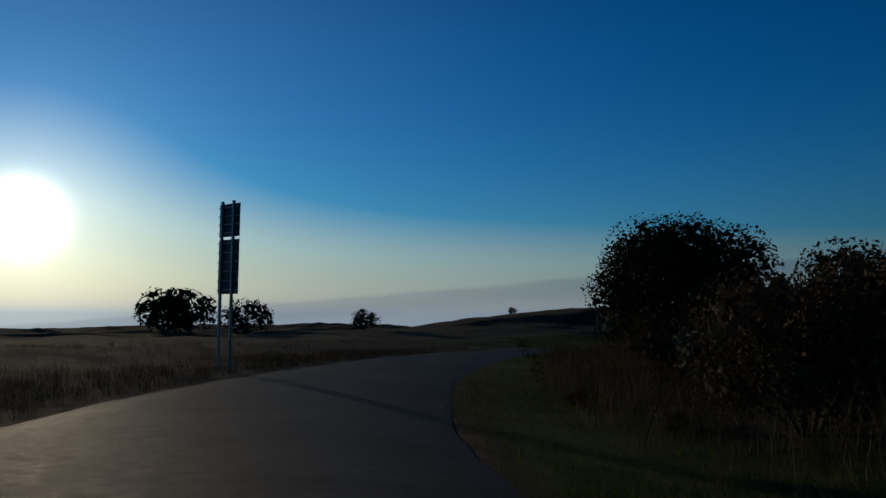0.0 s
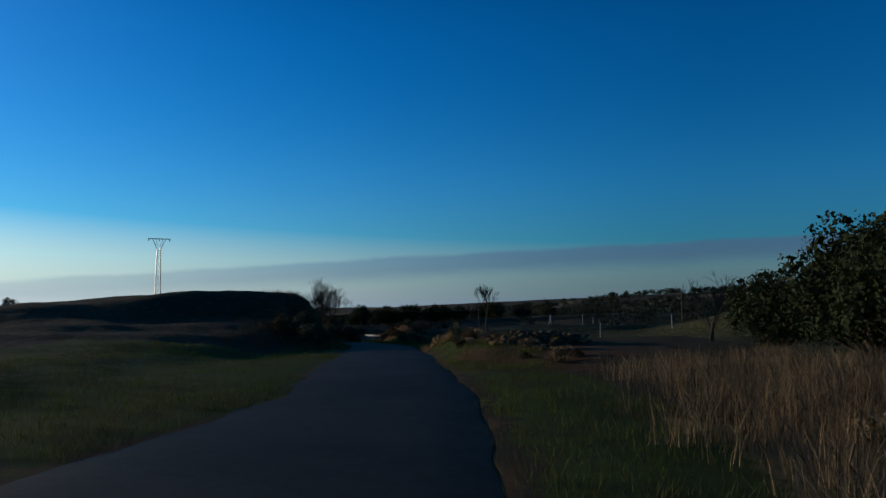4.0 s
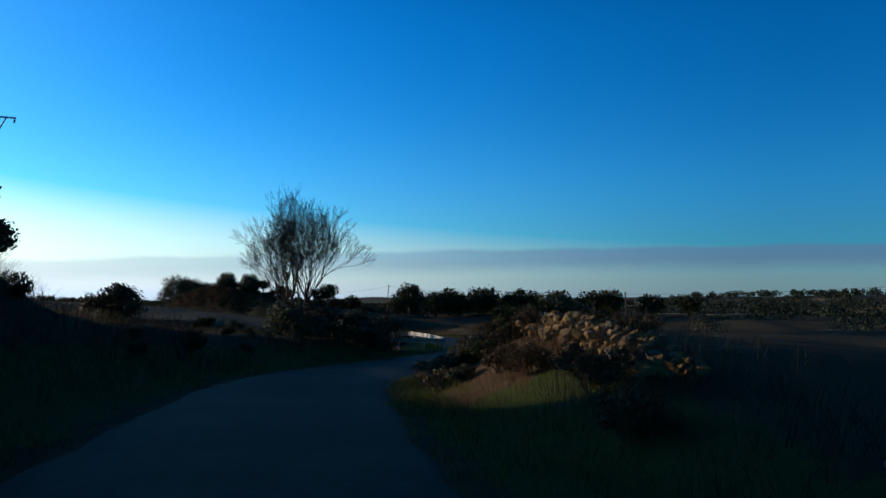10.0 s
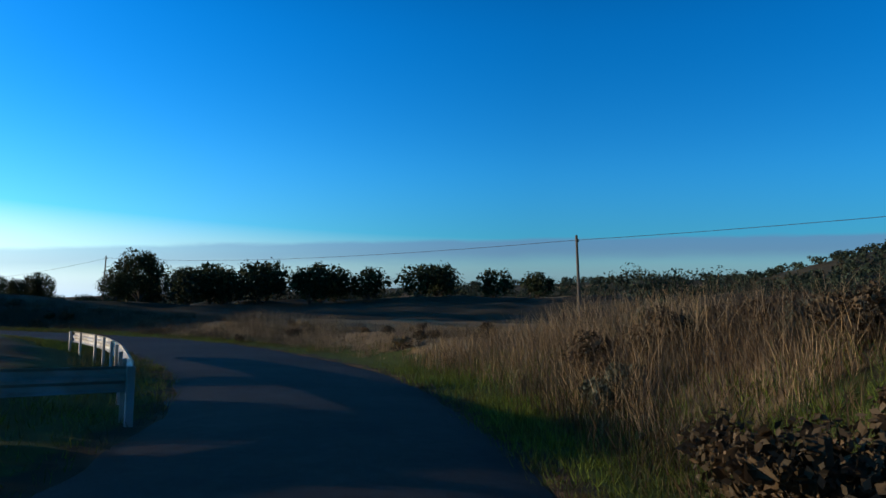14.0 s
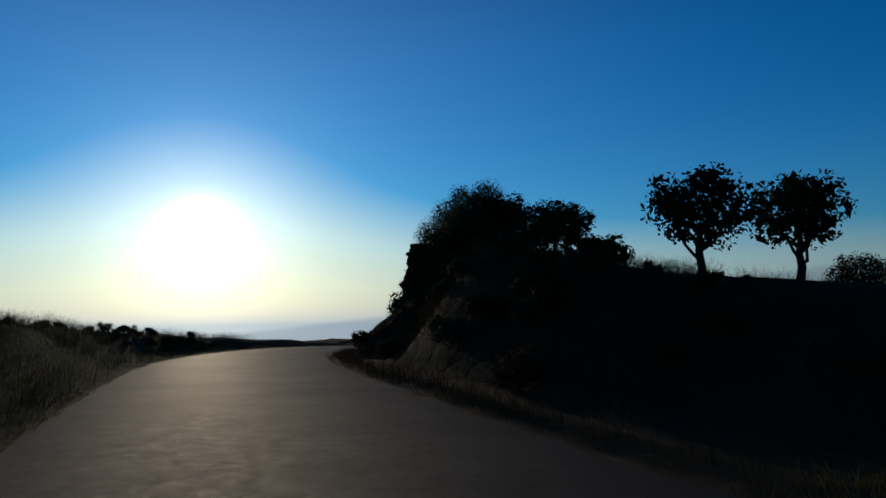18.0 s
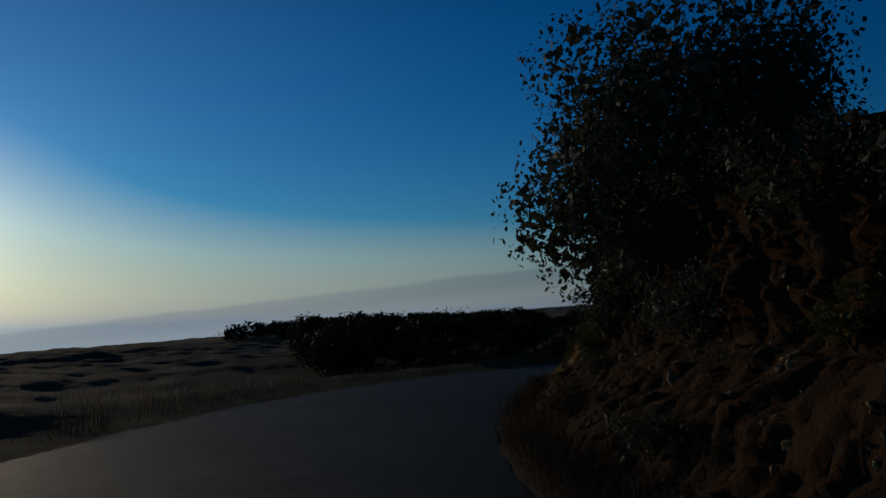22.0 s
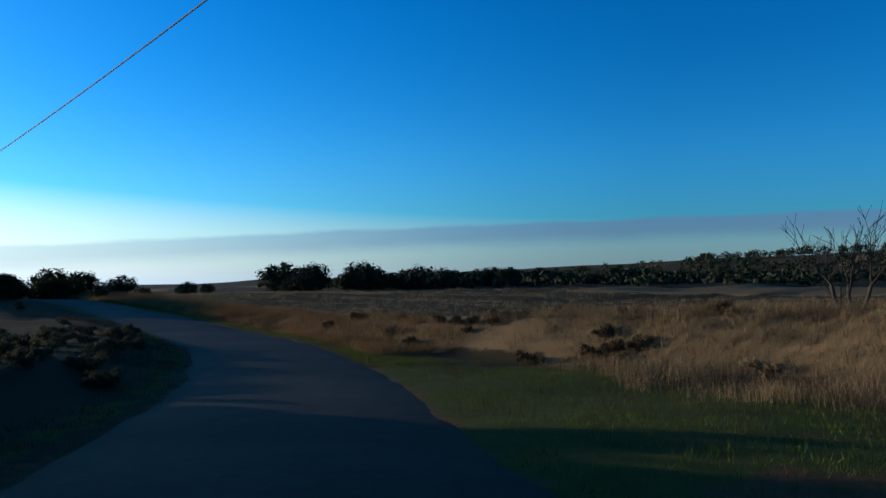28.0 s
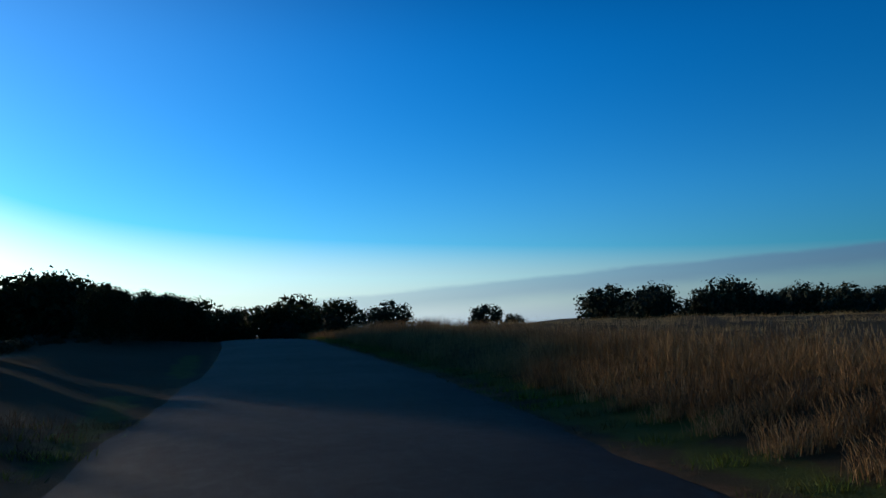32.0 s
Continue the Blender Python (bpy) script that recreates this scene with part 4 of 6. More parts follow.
for k in range(34):
    m, d = (r0.uniform(17.6, 20.6), r0.uniform(2.5, 8)) if k < 16 else (r0.uniform(19.0, 20.4), r0.uniform(1.4, 5))
    x, y, _ = road_place(m, float(by_mark(EDGE_R, m)) + d)
    plant(BUSH[k % 3], x, y, k, r0.uniform(.22, .42) * (1 if k < 16 else 1.4), label="low scrub on the dark hillside", category="bush", group="scrub on the hillside")
scrub_mass("low_scrub", "low dark scrub on the rise beside the road", M_WEED,
           [(BUSH[k % 3], *road_place(r0.uniform(20.6, 22.0), -r0.uniform(6.0, 16))[:2], k * 1.1, r0.uniform(.18, .34)) for k in range(60)])
for x, y, z, s, k in ((66.5, 236.2, -3.95, .8, 0), (66.0, 235.5, -4.0, .55, 3), (67.3, 236.9, -3.9, .8, 0)):
    plant(BUSH[k], x, y, x, s, z=z, label="green shrub growing at the end of the rock face", category="bush", group="shrubs at the end of the cutting")
# left of the road past the cutting
r = np.random.default_rng(77)
planted = 0
while planted < 62:
    m, o = r.uniform(25.6, 30.5), -r.uniform(9, 48)
    x, y, _ = road_place(m, o)
    if x - 56.6 < -0.085 * (y - 209.2) or (m > 28.2 and o > -16):
        continue
    low = gz(x, y)
    top = -2.7 + 0.022 * math.hypot(x - 59, y - 229) * r.uniform(0.2, 1.0) - (0.9 if o > -20 else 0)
    plant(MIDOAK[planted % 3], x, y, planted, min(max((top - low) / 4.9, 0.3), 1.2), label="dark oak in the copse below the road", category="tree", group="copse below the road", sink=0.2)
    planted += 1
for m, o, s, k in ((26.6, -4.6, .8, 0), (26.9, -4.9, 1.0, 1), (27.2, -5.0, .9, 0), (27.5, -5.2, .9, 1), (27.9, -5.4, 1.2, 1), (28.2, -5.6, 1.0, 0), (26.2, -6.6, .9, 0), (28.6, -6.5, 1.1, 1), (29.0, -7.0, 1.0, 0), (29.4, -8.0, 1.0, 1)):
    x, y, _ = road_place(m, o)
    plant(BUSH[k], x, y, m * 5, s * 1.1, label="dense scrub bush on the road verge", category="bush", group="verge bushes")
for k in range(24):
    x, y, _ = road_place(r.uniform(25.2, 26.6), -r.uniform(6.6, 10.5))
    plant(BUSH[(0, 1, 2)[k % 3]], x, y, k * 1.4, r.uniform(.32, .6), label="dark scrub at the edge of the copse", category="bush", group="scrub at the copse edge")
scrub_mass("low_scrub", "low dark scrub on the shaded verge", M_LEAF2,
           [(BUSH[k % 3], *road_place(r.uniform(28.0, 31.2), -r.uniform(3.7, 12))[:2], k * 1.4, r.uniform(.16, .36)) for k in range(110)])
# low oaks added to cast shade over the road and the right verge
for k in range(12):
    x, y, _ = road_place(28.0 + 0.15 * k, -9 - 5 * r.random())
    plant(MIDOAK[k % 3], x, y, k, r.uniform(0.4, 0.5), label="low dark oak added in the hollow to shade the road", category="tree", group="low oaks in the hollow", sink=0.2)
for x, y, s, k in ((103.8, 345.0, .32, 0), (111.0, 362.2, .62, 1), (109.4, 361.4, .45, 2), (114.6, 349.9, .42, 0), (116.4, 371.0, .3, 1), (122.0, 372.0, .35, 2), (101.6, 351.0, .3, 1), (128.0, 378.0, .45, 0)):
    plant(FAROAK[k], x, y, x, s, label="round dark oak at the field edge", category="tree", group="oaks at the field edge", stretch=0.85)
for k in range(44):
    near = k % 3 == 0
    u = r.random()
    x, y = (93.4 + 2.2 * u + r.normal(0, .3), 334 + 15 * u) if near else (75 + 16 * u + r.normal(0, .6), 345 + r.uniform(0, 14))
    top = -3.2 - 0.3 * r.random() if near else -1.6 - 0.8 * r.random()
    plant((OAKS if near else MIDOAK)[k % 3], x, y, k, max((top - gz(x, y)) / 4.9, .25), label="dark oak in the wood beside the road", category="tree", group="wood beside the road", sink=0.15)
for k in range(36):
    u = k / 35
    x, y = 70 + 26 * u + r.normal(0, 1.0) + (13 if k % 4 == 3 and u > .6 else 0), 366 + r.uniform(0, 20)
    plant(MIDOAK[k % 3], x, y, k, max((-1.5 - 1.0 * u + r.uniform(-.6, .4) - gz(x, y)) / 5.0, .4), label="dark oak in the wood on the rise beside the road", category="tree", group="wood on the rise", sink=0.2)
for k in range(30):
    x, y = 78 + 27 * (k / 29) + r.normal(0, .8), 352 + r.uniform(0, 14)
    plant(MIDOAK[k % 3], x, y, k * 1.3, max((-3.0 - r.uniform(0, .6) - gz(x, y)) / 4.6, .3), label="low dark oak filling the wood beside the road", category="tree", group="low oaks in the wood", sink=0.5)
for k in range(82):
    u = k / 81
    x, y = 144 + u * 165 + r.normal(0, 4), 388 + 30 * math.sin(u * 2.6) + r.normal(0, 6)
    plant(FAROAK[k % 3], x, y, k, r.uniform(0.7, 1.3) * min(.75 + 3 * u, 1.0), label="dark oak in the wood across the field", category="tree", group="wood across the field", sink=0.25)


BRAMBLE = [bush("bramble", 281, 1.8, 2.4, 4200, 0.055, M_WEED)]
for m, o, s in ((7.15, 3.2, .7), (8.15, 3.6, .8), (8.45, 3.5, .95), (8.75, 3.6, .9), (9.05, 3.7, .8), (9.5, 3.9, .7), (10.2, 3.9, .7), (10.75, 3.3, .8), (10.95, 3.6, .9), (11.2, 3.4, .7), (11.9, 3.4, .8), (6.95, 2.6, .45)):
    x, y, _ = road_place(m, o)
    plant(BRAMBLE[0], x, y, m * 7, s * 0.62, label="withered brown bramble thicket by the wall", category="bush", group="brambles by the wall")


for m, o, s, k in ((12.6, 6.2, .8, 2), (13.0, 6.8, .9, 2), (13.4, 7.4, .9, 1), (13.8, 7.0, .9, 2), (14.1, 7.6, .9, 0), (13.2, 8.5, 1.0, 1), (11.5, 6.0, .9, 1), (12.1, 6.4, .9, 0), (14.5, 7.5, .8, 1)):
    x, y, _ = road_place(m, o)
    plant(BUSH[k], x, y, m * 7, s * 0.45, label="dark scrub bush on the overgrown bank", category="bush", group="scrub on the right bank")


r2 = np.random.default_rng(333)
for k in range(22):
    m, d = 13.7 + 1.5 * r2.random(), 1.0 + 3.6 * r2.random()
    x, y, _ = road_place(m, float(by_mark(EDGE_R, m)) + d)
    plant(BUSH[(0, 2, 2)[k % 3]], x, y, k * 1.7, r2.uniform(.34, .55), label="tangled withered scrub on the road bank", category="bush", group="tangled scrub on the road bank")
for k in range(14):
    m, d = 11.3 + 2.0 * r2.random(), 2.0 + 3 * r2.random()
    x, y, _ = road_place(m, float(by_mark(EDGE_R, m)) + d)
    plant(BUSH[2], x, y, k * 1.7, r2.uniform(.26, .42), label="tangled withered scrub on the road bank", category="bush", group="tangled scrub on the road bank")
scrub_mass("low_scrub", "low dark scrub on the shaded ground below the road", M_LEAF2,
           [(BUSH[k % 3], *road_place(27.4 + 9 * r2.random(), -5.2 - 8 * r2.random())[:2], k * 1.7, r2.uniform(.16, .34)) for k in range(60)])
for m, o, sc, k in ((9.2, 5.6, .5, 1), (9.45, 5.9, .55, 0), (9.7, 5.6, .5, 1), (9.95, 6.2, .6, 0), (10.2, 5.8, .5, 1), (10.4, 6.4, .5, 0), (11.5, 2.6, .4, 0), (11.6, 3.2, .5, 1), (11.75, 3.2, .6, 0), (11.85, 4.0, .75, 1), (11.95, 3.3, .6, 0), (12.0, 4.3, .8, 1), (12.1, 3.8, .6, 2), (11.8, 4.9, .8, 1), (12.05, 5.2, .7, 0), (11.65, 4.2, .6, 2), (12.15, 4.7, .6, 1)):
    x, y, _ = road_place(m, o)
    plant(BUSH[k], x, y, m * 13, sc * 0.72, label="dark tangled shrub at the broken end of the wall", category="bush", group="shrubs at the wall end")
THICKET = [bush("thicket", 271, 1.8, 2.4, 6500, 0.05, M_WEED)]
for x, y, s in ((4.0, 8.2, 1.15), (4.9, 8.6, 1.2), (4.9, 7.6, 1.2), (5.9, 9.2, 1.1)):
    plant(THICKET[0], x, y, x * 3, s, label="tall withered thicket beside the dark tree", category="bush", group="thicket beside the dark tree")

TUSSOCK = [bush("tussock", 251 + k, 0.9, 1.2, 800, 0.065, (M_WEED, M_DRY)[k]) for k in range(2)]
spots = [(27.6 + 3.9 * r1.random(), None, r1.random()) for _ in range(64)] + [(11.3 + 3.2 * r1.random(), 1.0 + 4.2 * r1.random(), 0) for _ in range(26)] + [(14.6 + 2.8 * r1.random(), 1.2 + 5 * r1.random(), 0) for _ in range(16)]
spots += [(0.4 + 4.6 * r1.random(), 2.2 + 7 * r1.random(), 0) for _ in range(22)] + [(6.2 + 1.6 * r1.random(), 2.6 + 2 * r1.random(), 0) for _ in range(12)]
for k, (m, d, u) in enumerate(spots):
    if d is None:
        d = float(by_mark(BANK_R, m, 1)) + u * (float(by_mark(BANK_R, m, 2)) + 2)
    x, y, _ = road_place(m, float(by_mark(EDGE_R, m)) + d)
    plant(TUSSOCK[k % 3 == 1], x, y, k * 1.3, r1.uniform(.4, .8), label="withered tussock on the roadside bank", category="tussock", group="tussocks on the banks")
retire(*TUSSOCK, *THICKET, *BRAMBLE)
r3 = np.random.default_rng(91)
for k in range(30):
    x, y, _ = road_place(r3.uniform(11.65, 12.05), r3.uniform(2.2, 6.5)) if k % 2 else road_place(r3.uniform(12.0, 12.55), r3.uniform(3.9, 7.0))
    plant(BUSH[(0, 1, 0, 2)[k % 4]], x, y, k * 1.9, r3.uniform(.3, .45), label="dark leafy shrub on the overgrown wall end", category="bush", group="dark shrubs on the wall end")
for k in range(32):
    m = r3.uniform(11.7, 12.3)
    x, y, _ = road_place(m, r3.uniform(2.0 + 2.0 * max(m - 11.9, 0), 4.3))
    plant(BUSH[(0, 1)[k % 2]], x, y, k * 1.9, r3.uniform(.3, .48), label="dark leafy shrub on the overgrown wall end", category="bush", group="dark shrubs on the wall end")
x, y, _ = road_place(12.05, 5.4)
plant(BUSH[0], x, y, 2.0, 0.8, label="dark bush on top of the bank", category="bush")


def far_woods(name, seed, count, leaves, leaf, spots):
    """Woods too far off to count: clumps of foliage on the land, one mesh."""
    rr = np.random.default_rng(seed)
    cen, rad = [], []
    xs, ys = spots(rr, count)
    zs = ground_height(xs, ys, False)
    dist = np.hypot(xs - 60, ys - 160)
    big = np.clip(dist / 300, 1.0, 3.0)
    for x, y, z, b in zip(xs, ys, zs, big):
        s = rr.uniform(1.3, 2.4) * b ** 0.5
        cen += [(x, y, z + s * 0.75), (x + rr.normal(0, s * .6), y + rr.normal(0, s * .6), z + s * rr.uniform(.5, 1.3))]
        rad += [s, s * 0.7]
    v, f = leaf_cloud(cen, rad, leaves, leaf, seed + 1, 0.85)
    ob = mesh_object(name, v, f, M_FARLEAF, size=4)
    return tagged(ob, "dark distant oak woods on the rising ground", "woods", kind="stuff")


def ridge_spots(rr, n):
    az, d = rr.uniform(-1.75, -0.4, n), 190 + 560 * rr.random(n)
    wood = np.sin(d / 23 + 2 * np.sin(az * 9)) + 0.6 * np.sin(az * 31 + d / 60) > -0.55
    x, y = 60 - np.sin(az[wood]) * d[wood], 130 + np.cos(az[wood]) * d[wood]
    far = np.hypot(x - 90, y - 270) > 150
    return x[far], y[far]


def row_spots(rr, n):
    u = rr.random(n)
    return 95 + u * 150 + rr.normal(0, 8, n), 210 + u * 60 + rr.normal(0, 12, n)


def plain_spots(rr, n):
    az, d = rr.uniform(-0.3, 1.3, n), 420 + 900 * rr.random(n)
    return 50 - np.sin(az) * d, 180 + np.cos(az) * d


def hedge_spots(rr, n):
    """Rows of scrub between the fields east of the road."""
    line, u = rr.integers(0, 5, n), rr.random(n)
    x0, y0 = np.array([92, 100, 120, 150, 118])[line], np.array([128, 150, 172, 196, 104])[line]
    dx, dy = np.array([70, 95, 120, 150, 60])[line], np.array([-26, -30, -34, -40, -14])[line]
    gap = np.sin(u * 23 + line * 2.1) > -0.35
    return (x0 + dx * u + rr.normal(0, 1.5, n))[gap], (y0 + dy * u + rr.normal(0, 1.5, n))[gap]


far_woods("hedgerow", 99, 230, 26000, 0.3, hedge_spots)
far_woods("far_woods", 91, 3600, 95000, 1.35, ridge_spots)
far_woods("far_woods", 93, 150, 30000, 0.36, row_spots)
def left_spots(rr, n):
    return rr.uniform(30, 84, n), rr.uniform(360, 440, n)


far_woods("far_woods", 97, 170, 20000, 0.7, left_spots)
far_woods("far_woods", 95, 350, 16000, 0.9, plain_spots)
retire(*OAKS, *CUTOAK, *MIDOAK, *LOLLY, *FAROAK, *BUSH)


# ---- grass ----
def blades(x, y, z, tall, width, lean, seed, per, spread=0.2, bent=True):
    """per blades round every place: bent slips of two triangles, or straight ones of one. Three corners a face."""
    rr = np.random.default_rng(seed)
    x, y, z, tall = [np.repeat(a, per) for a in (x, y, z, tall)]
    n = len(x)
    a, b = rr.uniform(0, 6.283, n), rr.uniform(0, 6.283, n)
    rad = np.sqrt(rr.random(n)) * spread
    h = tall * rr.uniform(0.4, 1.15, n)
    px, py = x + np.cos(a) * rad, y + np.sin(a) * rad
    ln = h * lean * rr.uniform(0.1, 1.2, n)
    c = a + rr.normal(0, 0.9, n)
    dx, dy = np.cos(c) * ln, np.sin(c) * ln
    wx, wy = -np.sin(b) * width / 2, np.cos(b) * width / 2

    def at(f, u, side):
        return np.stack([px + dx * f + wx * side, py + dy * f + wy * side, z - 0.03 + h * u], 1)
    if not bent:
        return np.stack([at(0, 0, -1), at(0, 0, 1), at(1, 1, 0)], 1).reshape(-1, 3)
    return np.stack([at(0, 0, -1), at(0, 0, 1), at(0.38, 0.62, 0.4), at(0.34, 0.56, -0.8), at(0.34, 0.56, 0.8), at(1, 1, 0)], 1).reshape(-1, 3)


def scatter(seed, n, m0, m1, d0, d1, side, bias=1.0):
    """Places beside the road: marks m0 to m1, d0 to d1 metres off its edge."""
    rr = np.random.default_rng(seed)
    m, d = rr.uniform(m0, m1, n), d0 + (d1 - d0) * rr.random(n) ** bias
    i = np.searchsorted(MARK, m).clip(0, len(MARK) - 1)
    off = by_mark(EDGE_R, m) + d if side > 0 else by_mark(EDGE_L, m) - d
    x, y = LINE[i, 0] + RIGHT[i, 0] * off, LINE[i, 1] + RIGHT[i, 1] * off
    keep = (rough_land(x * 1.7 + 9, y * 1.7) > rr.normal(-0.8, 0.45, n)) | ((m > 30.8) & (side > 0)) | ((m > 11) & (m < 15.2) & (side > 0))
    _, o2, j2 = along(x, y)
    clear = (o2 > by_mark(EDGE_R, MARK[j2]) + 0.05) | (o2 < by_mark(EDGE_L, MARK[j2]) - 0.05)
    x, y = x[keep & clear], y[keep & clear]
    return x, y, ground_height(x, y)


def grass(name, mat, label, tall, width, lean, per, seed, bent, *areas):
    vs = []
    for k, (n, m0, m1, d0, d1, side, bias, f) in enumerate(areas):
        x, y, z = scatter(seed + k, n, m0, m1, d0, d1, side, bias)
        h = tall * f * (0.6 + 0.4 * np.clip(rough_land(x * .6, y * .6 + 30) + 0.8, 0, 2))
        vs.append(blades(x, y, z, h, width, lean, seed + 50 + k, per, 0.22, bent))
    v = np.concatenate(vs)
    return tagged(mesh_object(name, v, np.arange(len(v)), mat, size=3), label, "grass", kind="stuff")


grass("tall_dry_grass", M_DRY, "tall dry straw-coloured grass on the roadside banks", 0.8, 0.010, 0.55, 11, 300, True,
      (3300, -0.6, 5.2, 2.0, 12, 1, 1.1, .95), (600, 6.9, 8.2, 1.8, 4.2, 1, 1, .7), (900, 12.1, 12.9, 0.4, 2.6, 1, 1, .6), (2600, 14.5, 17.3, 1.3, 7, 1, 1, .95),
      (1500, 29.4, 30.6, 5.5, 12, 1, 1, .65), (2600, 27.2, 29.6, 9.5, 19, 1, .8, .42), (4600, 28.4, 30.8, 6.5, 17, 1, .8, .5), (900, 29.0, 30.6, 5, 12, 1, 1, .5), (1200, -1, 5, 4, 14, -1, 1, .45), (2600, -1.5, 4.2, .3, 5, -1, 1, .5), (900, 17, 22.5, 1.5, 6, -1, 1, .4), (700, 22, 28, .5, 2.2, -1, 1, .5), (1100, 8, 13, 1, 6, -1, 1, .5), (700, 4.9, 6.0, 3.5, 9, 1, 1, .75))
# dry grass of the field edge, with the sun's gold in its colour
grass("golden_grass", M_SUNLIT_DRY, "tall dry grass along the field edge, coloured golden as if sunlit", 0.8, 0.010, 0.55, 11, 350, True,
      (4200, 30.4, 33.5, 1.0, 5, 1, 1.2, .75), (2600, 33.4, 37.5, .7, 5, 1, 1.2, .6))
grass("green_grass", M_GREEN, "short green grass along the road verge", 0.19, 0.012, 0.8, 8, 400, False,
      (3400, 0, 6, 0.1, 3.2, 1, 1, 1), (2600, 6, 8.6, 0.1, 3.2, 1, 1, 1), (3500, 4.8, 7.4, 0.1, 9, -1, 1.2, 1), (1200, 8.5, 11, .1, 2, 1, 1, 1), (2200, 11, 15, .1, 1.6, 1, 1, 1), (3800, 14.3, 18.5, .1, 2.8, 1, 1, 1.2),
      (5000, 27.2, 30.3, .2, 10, 1, 1, .7), (1500, 30, 31, .1, 3, 1, 1, .8), (1800, 30, 36, .1, 1.2, 1, 1, 1), (2000, 12, 17.3, .1, 2, -1, 1, 1.1), (2200, 16.2, 18.8, .1, 2.6, -1, 1, 1.1), (1600, 26, 33, .1, 1.2, -1, 1, 1), (500, 17, 19.5, .1, 1.5, -1, 1, .8), (1100, 8, 12, .1, 1.5, -1, 1, .8), (1600, 12.8, 14.6, 1.5, 5, 1, 1, 1.6))
grass("brown_weeds", M_WEED, "brown withered weeds and stalks on the banks", 0.7, 0.010, 0.7, 12, 500, True,
      (900, 7.0, 11.5, 1.6, 5, 1, 1, .8), (2000, 12.3, 14.9, 0.8, 6, 1, 1, .7), (1900, 0, 5, 2.2, 10, 1, 1, 1.2), (1400, 7.5, 14, 1.2, 7, -1, 1, .7), (1500, -1.5, 3.6, .2, 3.5, -1, 1, .6), (1600, 18, 22.5, .3, 6, -1, 1, .6), (900, 18.5, 25.5, .2, .8, 1, 1, .45), (1300, 24.9, 27.2, .8, 6.5, 1, 1, .4), (1500, 27.2, 29.6, 10, 17, 1, 1, .6), (2600, 22, 25.2, .15, 1.5, 1, 1, .6), (2400, 17.4, 20.6, 2.2, 10, 1, 1, .7), (800, 14.5, 17.5, 1, 5, 1, 1, .8), (900, 17.5, 20, 1.5, 7, 1, 1, .5), (700, 30, 33, .5, 3, -1, 1, .4))


def tuft(x, y, tall, seed, mat, label):
    """One clump of long dry grass, its blades leaning outwards."""
    rr = np.random.default_rng(seed)
    px, py = x + rr.normal(0, 0.09, 60), y + rr.normal(0, 0.09, 60)
    v = blades(px, py, ground_height(px, py), np.full(60, tall) * rr.uniform(.6, 1.1, 60), 0.007, 0.5, seed, 12, 0.10, True)
    tagged(mesh_object("grass_tuft", v, np.arange(len(v)), mat, size=3), label, "grass", "tufts by the old wall")


for k, (x, y, tall) in enumerate(((25.3, 69.1, .46), (25.15, 69.4, .36), (25.7, 68.75, .34), (25.6, 68.2, .3), (26.3, 72.2, .36), (26.7, 73.2, .4))):
    tuft(x, y, tall, 900 + k, M_GOLD if k % 2 == 0 else M_DRY, "clump of dry straw-coloured grass before the stones")


def stubble():
    rr = np.random.default_rng(610)
    n = 11000
    u, w = rr.random(n), rr.random(n) ** 1.6
    i = np.searchsorted(MARK, 28.0 + 10 * u).clip(0, len(MARK) - 1)
    off = by_mark(EDGE_R, MARK[i]) + by_mark(BANK_R, MARK[i], 1) + by_mark(BANK_R, MARK[i], 2) + 0.5 + 70 * w
    x, y = LINE[i, 0] + RIGHT[i, 0] * off, LINE[i, 1] + RIGHT[i, 1] * off
    v = blades(x, y, ground_height(x, y), 0.30 + 0.15 * w, 0.014, 0.35, 611, 6, 0.3, False)
    return tagged(mesh_object("stubble", v, np.arange(len(v)), M_GOLD, size=3), "golden dry stubble and grass covering the field", "stubble", kind="stuff")


stubble()


# ---- the rock cutting ----
def rock_mesh(seed, size, flat=0.7):
    """A broken stone: the hull of a few scattered points, 14 to 30 triangles."""
    rr = np.random.default_rng(seed)
    bm = bmesh.new()
    for _ in range(18):
        p = rr.normal(0, 1, 3)
        p /= np.linalg.norm(p)
        p = np.sign(p) * np.abs(p) ** 0.75 * rr.uniform(0.85, 1.1)
        bm.verts.new(Vector(p) * Vector((size[0], size[1], size[2])) * 0.5)
    hull = bmesh.ops.convex_hull(bm, input=bm.verts)
    bmesh.ops.delete(bm, geom=[g for g in hull["geom_interior"] if isinstance(g, bmesh.types.BMVert)], context="VERTS")
    return bm


def shared(name, bm, mat):
    me = bpy.data.meshes.new(name)
    bm.to_mesh(me)
    bm.free()
    me.materials.append(mat)
    return me


def piece(name, me, parent, m):
    ob = new(name, me)
    ob.parent = parent
    ob.matrix_world = m
    return ob


FACE_M0, FACE_M1 = 20.1, 26.5


